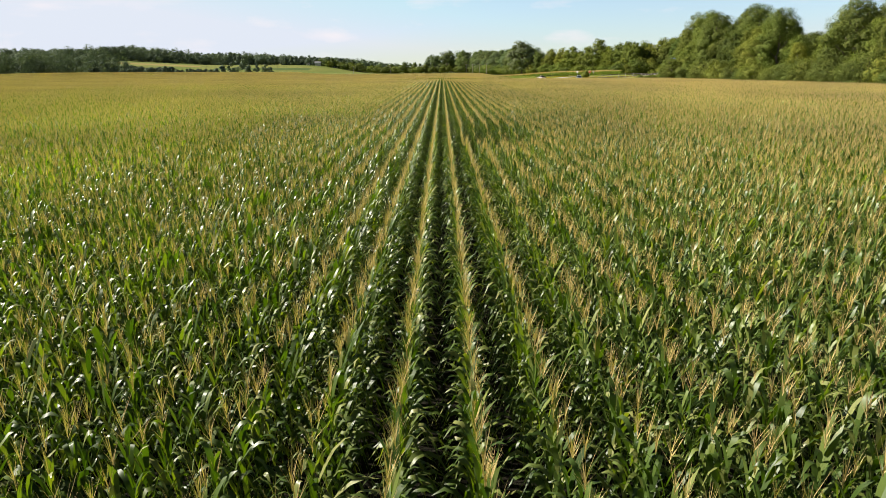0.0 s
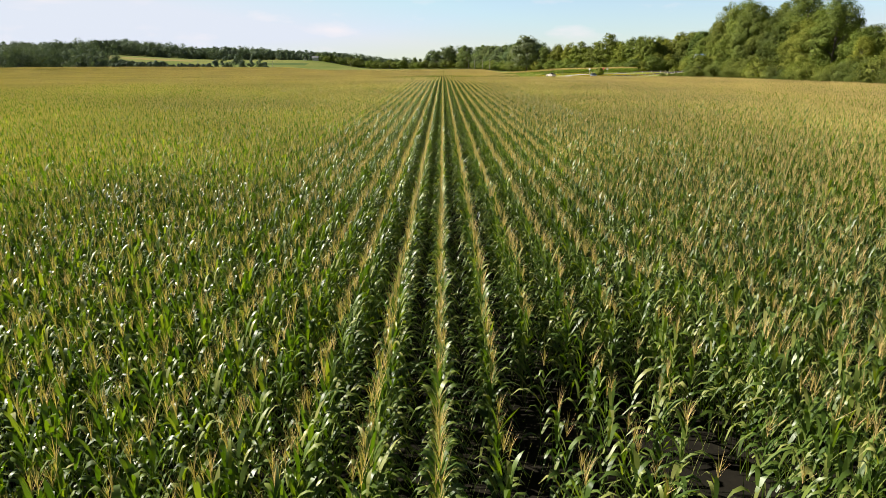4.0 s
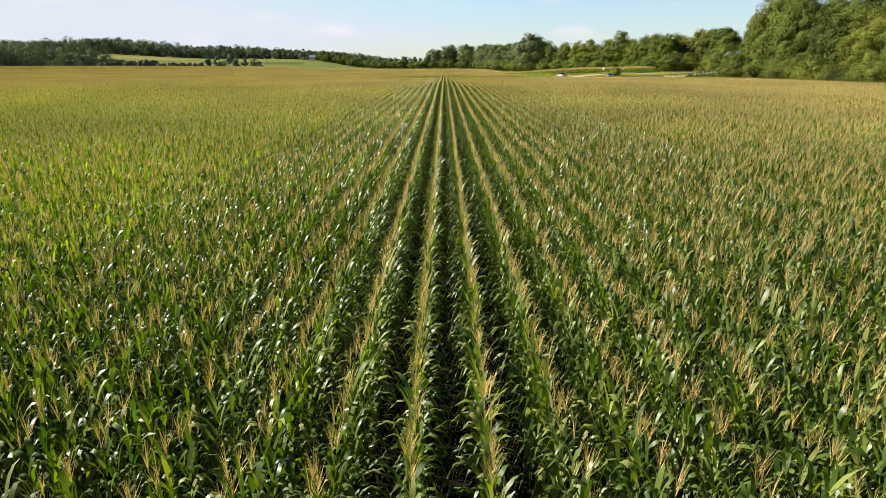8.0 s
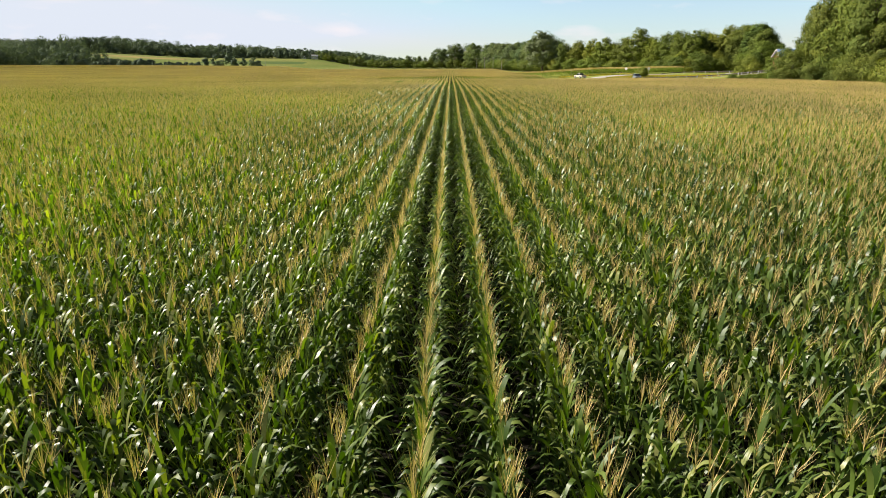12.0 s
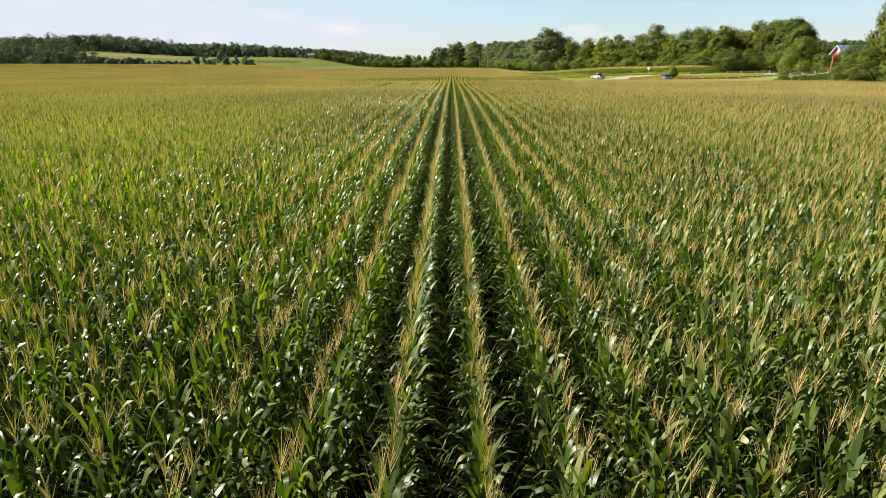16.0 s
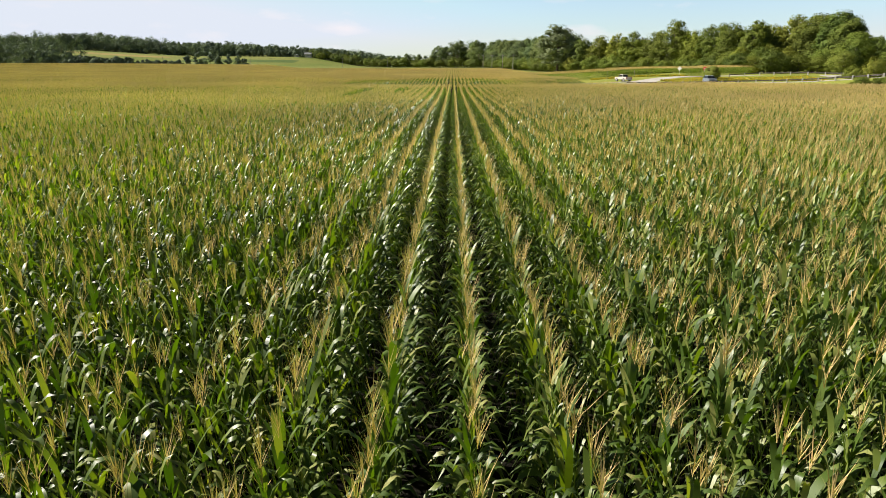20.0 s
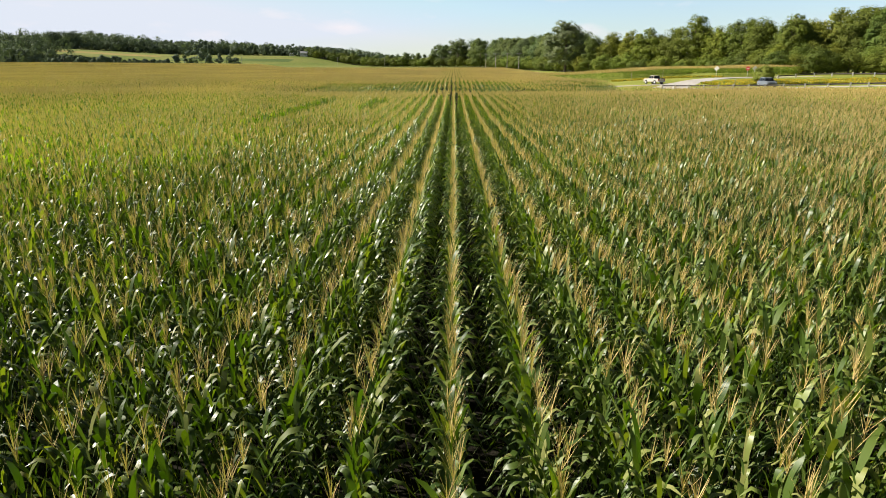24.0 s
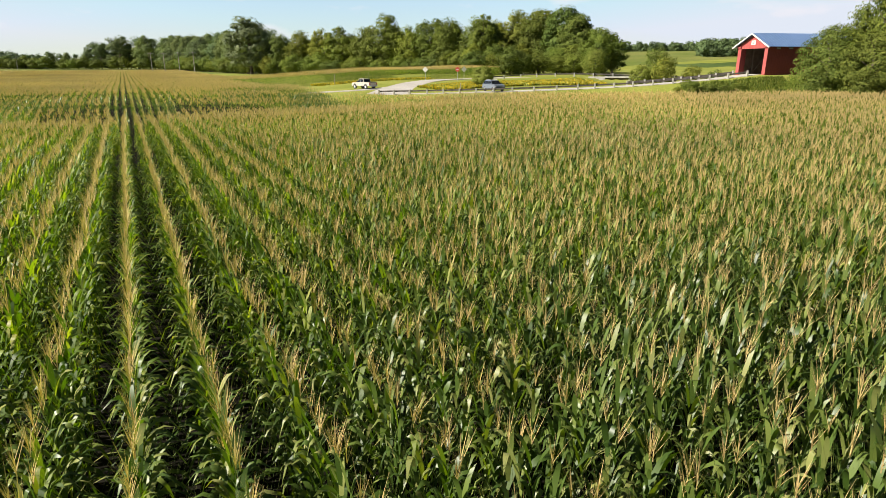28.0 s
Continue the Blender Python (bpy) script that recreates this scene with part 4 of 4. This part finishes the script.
for nm, size, at, mt, lab in (
        ("wing_wall", (3.5, 0.5, 2.6), (1.75, 0.1, 0.1), M_CONC, "pale concrete wing wall"),
        ("deck_edge", (9.4, 0.7, 0.32), (8.0, 0.15, 1.26), M_CONC, "pale concrete deck edge"),
        # dark panel added in place of the shade under the deck
        ("shade_panel", (5.0, 0.3, 1.0), (6.0, 0.42, 0.6), M_TIMBER, "dark timber panel standing for the shaded opening under the deck"),
        ("footing", (5.0, 0.5, 1.1), (6.0, 0.3, -0.42), M_CONC, "stained concrete footing"),
        ("end_pier", (0.7, 0.7, 2.6), (8.8, 0.1, 0.0), M_CONC, "pale concrete pier")):
    bm = bmesh.new()
    box(bm, size, at, 0.03)
    part(nm, bm, mt, culvert, lab)


# ---- vehicles ----
def wheel(parent, x, y, r, w):
    bm = bmesh.new()
    tube(bm, (x, y - w / 2, r), (x, y + w / 2, r), r, r, 20)
    ty = part("tyre", bm, M_DARK, parent)
    bm = bmesh.new()
    s = 1 if y > 0 else -1
    tube(bm, (x, y + s * (w / 2 - 0.02), r), (x, y + s * (w / 2 + 0.015), r), r * 0.62, r * 0.55, 12)
    part("rim", bm, M_STEEL, ty)


def shell(profile, half, top_half=None, bevel=0.05):
    """A body from its side outline (x, z), drawn in towards the top."""
    bm = bmesh.new()
    zs = [z for _, z in profile]
    lo, hi = min(zs), max(zs)
    A, B = [], []
    for x, z in profile:
        h = half + ((top_half or half) - half) * (z - lo) / (hi - lo)
        A.append(bm.verts.new((x, -h, z)))
        B.append(bm.verts.new((x, h, z)))
    bm.faces.new(A)
    bm.faces.new(B[::-1])
    n = len(profile)
    for k in range(n):
        bm.faces.new((A[k], B[k], B[(k + 1) % n], A[(k + 1) % n]))
    bmesh.ops.recalc_face_normals(bm, faces=bm.faces)
    if bevel:
        bmesh.ops.bevel(bm, geom=bm.edges[:], offset=bevel, segments=2, affect="EDGES")
    return bm


def pane(parent, pts, label="dark window"):
    bm = bmesh.new()
    bm.faces.new([bm.verts.new(p) for p in pts])
    bmesh.ops.solidify(bm, geom=bm.faces[:], thickness=0.02)
    part("window", bm, M_GLASS, parent)


def pickup(m):
    t = empty("pickup_truck", m, "silver-beige crew-cab pickup truck parked on the driveway", "pickup truck")
    bd = part("body", shell([(-2.8, 0.55), (2.75, 0.5), (2.8, 0.95), (2.65, 1.12), (1.25, 1.2), (-0.95, 1.2), (-2.8, 1.2)], 0.98, 0.95, 0.06), M_BEIGE, t)
    part("cab", shell([(1.25, 1.15), (0.55, 1.86), (-0.75, 1.86), (-0.98, 1.15)], 0.92, 0.74, 0.05), M_BEIGE, t)
    bm = bmesh.new()
    box(bm, (1.65, 1.6, 0.1), (-1.9, 0, 1.22), 0.01)
    part("bed", bm, M_DARK, t, "dark open load bed")
    for s in (-1, 1):
        pane(t, [(1.02, s * 0.92, 1.24), (0.52, s * 0.80, 1.76), (-0.02, s * 0.80, 1.76), (-0.02, s * 0.92, 1.24)])
        pane(t, [(-0.1, s * 0.92, 1.24), (-0.1, s * 0.80, 1.76), (-0.68, s * 0.80, 1.76), (-0.84, s * 0.92, 1.24)])
        bm = bmesh.new()
        box(bm, (0.14, 0.22, 0.16), (0.95, s * 1.05, 1.32), 0.03)
        part("mirror", bm, M_DARK, t)
        bm = bmesh.new()
        box(bm, (0.06, 0.22, 0.34), (-2.8, s * 0.82, 0.98), 0.02)
        part("tail_light", bm, M_LAMP_R, t)
        bm = bmesh.new()
        box(bm, (0.08, 0.34, 0.2), (2.76, s * 0.74, 0.94), 0.03)
        part("headlight", bm, M_STEEL, t)
        for x in (1.75, -1.65):
            bm = bmesh.new()
            tube(bm, (x, s * 0.9, 0.46), (x, s * 0.99, 0.46), 0.5, 0.5, 16)
            part("wheel_arch", bm, M_DARK, t)
            wheel(t, x, s * 0.88, 0.4, 0.27)
        for x in (0.0, -0.85):
            bm = bmesh.new()
            box(bm, (0.18, 0.03, 0.05), (x, s * 0.985, 1.04), 0.01)
            part("door_handle", bm, M_DARK, t)
    pane(t, [(1.2, -0.8, 1.24), (1.2, 0.8, 1.24), (0.64, 0.7, 1.78), (0.64, -0.7, 1.78)])
    pane(t, [(-0.97, -0.75, 1.26), (-0.97, 0.75, 1.26), (-0.82, 0.68, 1.76), (-0.82, -0.68, 1.76)])
    for x, n in ((2.84, "front_bumper"), (-2.86, "rear_bumper")):
        bm = bmesh.new()
        box(bm, (0.16, 1.85, 0.22), (x, 0, 0.56), 0.05)
        part(n, bm, M_STEEL, t)
    bm = bmesh.new()
    box(bm, (0.05, 1.1, 0.26), (2.79, 0, 0.9), 0.02)
    part("grille", bm, M_DARK, t)
    return t


def suv(m):
    t = empty("car", m, "silver grey-blue estate car standing on the road", "car")
    part("body", shell([(-2.3, 0.42), (2.25, 0.4), (2.3, 0.8), (2.1, 0.98), (1.05, 1.05), (-2.28, 1.05)], 0.92, 0.9, 0.07), M_GREYP, t)
    part("cabin", shell([(1.05, 1.0), (0.35, 1.58), (-1.75, 1.60), (-2.2, 1.0)], 0.87, 0.68, 0.06), M_GREYP, t)
    for s in (-1, 1):
        for a, b, c2, d2 in ((0.9, 0.36, -0.3, -0.3), (-0.38, -0.38, -1.2, -1.2), (-1.28, -1.28, -1.7, -1.98)):
            pane(t, [(a, s * 0.865, 1.08), (b, s * 0.735, 1.5), (c2, s * 0.735, 1.5), (d2, s * 0.865, 1.08)])
        bm = bmesh.new()
        tube(bm, (0.1, s * 0.6, 1.66), (-1.6, s * 0.6, 1.68), 0.025, 0.025, 6)
        part("roof_rail", bm, M_STEEL, t)
        bm = bmesh.new()
        box(bm, (0.08, 0.24, 0.26), (-2.27, s * 0.75, 0.88), 0.03)
        part("tail_light", bm, M_LAMP_R, t)
        bm = bmesh.new()
        box(bm, (0.12, 0.36, 0.16), (2.24, s * 0.66, 0.78), 0.03)
        part("headlight", bm, M_STEEL, t)
        bm = bmesh.new()
        box(bm, (0.12, 0.18, 0.13), (0.8, s * 0.98, 1.12), 0.03)
        part("mirror", bm, M_GREYP, t)
        for x in (1.42, -1.4):
            wheel(t, x, s * 0.82, 0.34, 0.23)
    pane(t, [(0.98, -0.76, 1.09), (0.98, 0.76, 1.09), (0.44, 0.66, 1.53), (0.44, -0.66, 1.53)])
    pane(t, [(-2.17, -0.74, 1.09), (-2.17, 0.74, 1.09), (-1.84, 0.64, 1.53), (-1.84, -0.64, 1.53)])
    for x, n in ((2.3, "front_bumper"), (-2.33, "rear_bumper")):
        bm = bmesh.new()
        box(bm, (0.14, 1.7, 0.24), (x, 0, 0.5), 0.05)
        part(n, bm, M_DARK, t)
    return t


def stand(x, y, dx, dy, lift=0.06):
    return Matrix.Translation((x, y, gz(x, y) + lift)) @ Matrix.Rotation(math.atan2(dy, dx), 4, "Z")


pickup(stand(48.6, 308.0, -0.29, 0.956, 0.08))
suv(stand(61.0, 280.9, -0.07, -0.998, 0.1) @ Matrix.Diagonal((1, 1, 1.1, 1)))


# ---- signs ----
def sign(x, y, high, kind, label, face=(-0.5, -0.86)):
    m = Matrix.Translation((x, y, gz(x, y))) @ Matrix.Rotation(math.atan2(face[1], face[0]), 4, "Z")
    ob = empty("road_sign", m, label, "road sign")
    bm = bmesh.new()
    box(bm, (0.06, 0.09, high + 0.5), (-0.05, 0, (high - 0.5) / 2), 0.008)
    part("post", bm, M_STEEL, ob)
    bm = bmesh.new()
    n = 4 if kind == "diamond" else 8
    r = bmesh.ops.create_cone(bm, cap_ends=True, segments=n, radius1=0.64 if n == 4 else 0.50, radius2=0.64 if n == 4 else 0.50, depth=0.02)
    rotz = 0 if n == 4 else math.pi / 8
    bmesh.ops.transform(bm, matrix=Matrix.Translation((0, 0, high - 0.45)) @ Matrix.Rotation(math.pi / 2, 4, "Y") @ Matrix.Rotation(rotz, 4, "Z"), verts=r["verts"])
    plate = part("plate", bm, M_STOP if kind == "stop" else M_WHITE, ob, "red octagonal plate" if kind == "stop" else "pale diamond plate")
    if kind == "stop":
        bm = bmesh.new()
        box(bm, (0.01, 0.62, 0.17), (0.016, 0, high - 0.45))
        part("white_band", bm, M_TRIM, plate)
    return ob


sign(69.5, 325.0, 2.75, "diamond", "pale diamond road sign on a steel post")
sign(74.2, 318.1, 2.8, "stop", "red stop sign on a steel post")
sign(76.2, 318.7, 2.8, "diamond", "pale diamond road sign on a steel post", (-0.3, -0.95))
for x, y, h in ((49.5, 330.0, 2.4), (58.0, 331.0, 2.2), (55.5, 281.9, 1.6)):
    ob = empty("marker_post", Matrix.Translation((x, y, gz(x, y))), "thin grey marker post in the grass", "post", "marker posts")
    bm = bmesh.new()
    tube(bm, (0, 0, -0.3), (0, 0, h), 0.055, 0.05, 8)
    part("shaft", bm, M_POLE, ob)
    bm = bmesh.new()
    tube(bm, (0, 0, h - 0.02), (0, 0, h + 0.05), 0.065, 0.04, 8)
    part("cap", bm, M_STEEL, ob)

# ---- utility poles and wires ----
def pole(x, y, h, yaw):
    ob = empty("utility_pole", Matrix.Translation((x, y, gz(x, y))) @ Matrix.Rotation(yaw, 4, "Z"), "grey wooden utility pole with a crossarm", "utility pole", "utility poles")
    bm = bmesh.new()
    tube(bm, (0, 0, -0.5), (0, 0, h), 0.17, 0.11, 8)
    part("shaft", bm, M_POLE, ob)
    bm = bmesh.new()
    box(bm, (0.12, 2.2, 0.14), (0, 0, h - 0.5), 0.01)
    arm = part("crossarm", bm, M_POLE, ob)
    for k in (-1.0, -0.4, 0.4, 1.0):
        bm = bmesh.new()
        tube(bm, (0, k, h - 0.44), (0, k, h - 0.25), 0.05, 0.03, 6)
        part("insulator", bm, M_STEEL, arm)
    return Vector((x, y, gz(x, y) + h - 0.25))


def wire(a, b, label="thin dark overhead wire between poles"):
    me = bpy.data.curves.new("overhead_wire", "CURVE")
    me.dimensions = "3D"
    sp = me.splines.new("POLY")
    sp.points.add(12)
    for i in range(13):
        t = i / 12
        p = a.lerp(b, t) - Vector((0, 0, 4 * 0.9 * t * (1 - t)))
        sp.points[i].co = (*p, 1)
    me.bevel_depth = 0.02
    me.materials.append(M_DARK)
    tagged(new("overhead_wire", me), label, "wire", "overhead wires")


tops = [pole(x, y, 9.5, 1.4) for x, y in ((18.0, 466), (22.0, 456), (26.5, 447), (31.0, 440))]
for a, b in zip(tops[:-1], tops[1:]):
    for k in (-0.8, 0.8):
        wire(a + Vector((k, 0, 0)), b + Vector((k, 0, 0)))
tops = [pole(x, 742.0, 9.0, 1.57) for x in (-355, -275, -191, -103, -60)]
for a, b in zip(tops[:-1], tops[1:]):
    wire(a, b)

# ---- far houses ----
def house(x, y, w, d, h, rh, yaw, wall_mat, roof_mat, label, name="house", windows=4):
    ob = empty(name, Matrix.Translation((x, y, gz(x, y))) @ Matrix.Rotation(yaw, 4, "Z"), label, "house")
    bm = bmesh.new()
    box(bm, (w, d, h + 1.5), (0, 0, (h - 1.5) / 2))
    g = [bm.verts.new(p) for p in ((-w / 2, -d / 2, h), (-w / 2, d / 2, h), (-w / 2, 0, h + rh - 0.1), (w / 2, -d / 2, h), (w / 2, d / 2, h), (w / 2, 0, h + rh - 0.1))]
    bm.faces.new((g[0], g[1], g[2]))
    bm.faces.new((g[3], g[5], g[4]))
    wl_ = part("wall", bm, wall_mat, ob)
    for s in (-1, 1):
        bm = bmesh.new()
        run = math.hypot(d / 2 + 0.5, rh)
        box(bm, (w + 1.0, run + 0.1, 0.15), (0, s * (d / 4 + 0.2), h + rh / 2 - 0.02), 0, Matrix.Rotation(-s * math.atan2(rh, d / 2 + 0.5), 3, "X"))
        part("roof", bm, roof_mat, ob)
    for i in range(windows):
        bm = bmesh.new()
        box(bm, (1.1, 0.08, 1.4), (-w / 2 + (i + 0.5) * w / windows, -d / 2 - 0.02, h * 0.55), 0.02)
        wd = part("window", bm, M_TRIM, ob)
        bm = bmesh.new()
        box(bm, (0.9, 0.04, 1.2), (-w / 2 + (i + 0.5) * w / windows, -d / 2 - 0.05, h * 0.55))
        part("pane", bm, M_GLASS, wd)
    return ob


house(-194, 1000, 9, 6, 4.2, 2.2, 0.1, M_WHITE, M_SHINGLE, "white two-storey farmhouse with a grey roof on the hill", windows=6)
house(-208, 992, 6, 5, 2.6, 1.6, 0.1, M_WHITE, M_SHINGLE, "small pale garage with a grey roof", "garage", 2)
house(-167, 997, 8, 5, 2.6, 1.4, 0.1, M_WHITE, M_STOP, "low pale shed with a red roof", "shed", 3)

# ---- shrubs, flowers and rough grass ----
tree("bushround", 66.4, 293.6, 3.3, 1.05, "round light green bush beside the road", "bush")
for x, y, h, k in ((97, 280, 6.0, "bushlight"), (93.5, 282, 4.0, "bush"), (101, 277, 4.5, "bushlight"), (104, 274, 3.5, "bush"), (110, 294, 6.6, "bushlight"), (113, 318, 7.0, "bushlight")):
    tree(k, x, y, h, 0.9, "loose green shrub on the stream bank", "bush", "shrubs on the stream bank")


def tufts(name, spots, mats, label, category, high, wide, bloom=0.0, seed=1):
    """Blades of grass in tufts, some with blossom, as one mesh."""
    rng = np.random.default_rng(seed)
    P = np.asarray(spots, float)
    n = len(P)
    z = G(P[:, 0], P[:, 1])
    V, F, I, base = [], [], [], 0
    for k in range(4):
        az = rng.random(n) * 6.283
        hh = high * (0.6 + 0.8 * rng.random(n))
        ox, oy = np.cos(az), np.sin(az)
        w = wide * (0.7 + 0.6 * rng.random(n))
        lx, ly = ox * hh * 0.35, oy * hh * 0.35
        b0 = np.stack([P[:, 0] - oy * w, P[:, 1] + ox * w, z - 0.03], 1)
        b1 = np.stack([P[:, 0] + oy * w, P[:, 1] - ox * w, z - 0.03], 1)
        t1 = np.stack([P[:, 0] + lx + oy * w * 0.35, P[:, 1] + ly - ox * w * 0.35, z + hh], 1)
        t0 = np.stack([P[:, 0] + lx - oy * w * 0.35, P[:, 1] + ly + ox * w * 0.35, z + hh], 1)
        V.append(np.stack([b0, b1, t1, t0], 1).reshape(-1, 3))
        F.append(np.arange(4 * n).reshape(-1, 4) + base)
        I.append(np.where((rng.random(n) < bloom) & (k > 0), 1, 0) if k < 3 else np.where(rng.random(n) < bloom, 1, 0))
        base += 4 * n
    ob = new(name, mesh_np(name, np.concatenate(V), np.concatenate(F), mats, np.concatenate(I)))
    return tagged(ob, label, category, kind="stuff")


fr = random.Random(8)
sp = []
while len(sp) < 6500:
    x, b = fr.uniform(56, 93), fr.uniform(0, 11.0)
    y = 291.5 + b - 0.12 * abs(x - 78)
    if fr.random() < 0.3 + 0.7 * (math.sin(x * 0.9 + b) * math.sin(b * 0.9 - x * 0.5) > -0.2) and y < 306 - 0.9 * max(x - 88, 0):
        sp.append((x, y))
while len(sp) < 7600:
    x = 46 + 28 * fr.random()
    sp.append((x, 337.5 - 0.12 * (x - 30) + fr.gauss(0, 1.4)))
tufts("yellow_flowers", sp, [M_BLADE, M_YELLOW], "dense bank of yellow wildflowers in the grass", "flowers", 0.33, 0.15, 0.7, 3)
sp = []
while len(sp) < 4200:
    x, y = fr.uniform(78, 93), fr.uniform(244, 266)
    d = bank(x, y)[1]
    thick = 0.55 + 0.6 * math.sin(x * 1.3 + 0.7 * y) * math.sin(0.9 * y - 0.5 * x) + 0.22 * (x - 85)
    if 5.0 < d < 10.5 and x > 80 and y < 271 - 0.92 * (x - 76) and fr.random() < thick and not in_corn(x, y):
        sp.append((x, y))
tufts("bank_weeds", sp, [M_BLADE, M_TREE_LIGHT], "rough green weeds on the road bank", "grass", 0.42, 0.07, 0.75, 5)

n = 0
while n < 44:
    x, y = fr.uniform(79, 93), fr.uniform(244, 264)
    d = bank(x, y)[1]
    if 6.0 < d < 11.0 and y < 271 - 0.92 * (x - 76) and not in_corn(x, y):
        tree(fr.choice(["bush", "bushlight", "bushlight"]), x, y, fr.choice((0.45, 0.6, 0.8, 1.3)) * fr.uniform(0.8, 1.2), fr.uniform(1.1, 2.0), "low clump of green weeds on the road bank", "bush", "weed clumps on the bank")
        n += 1
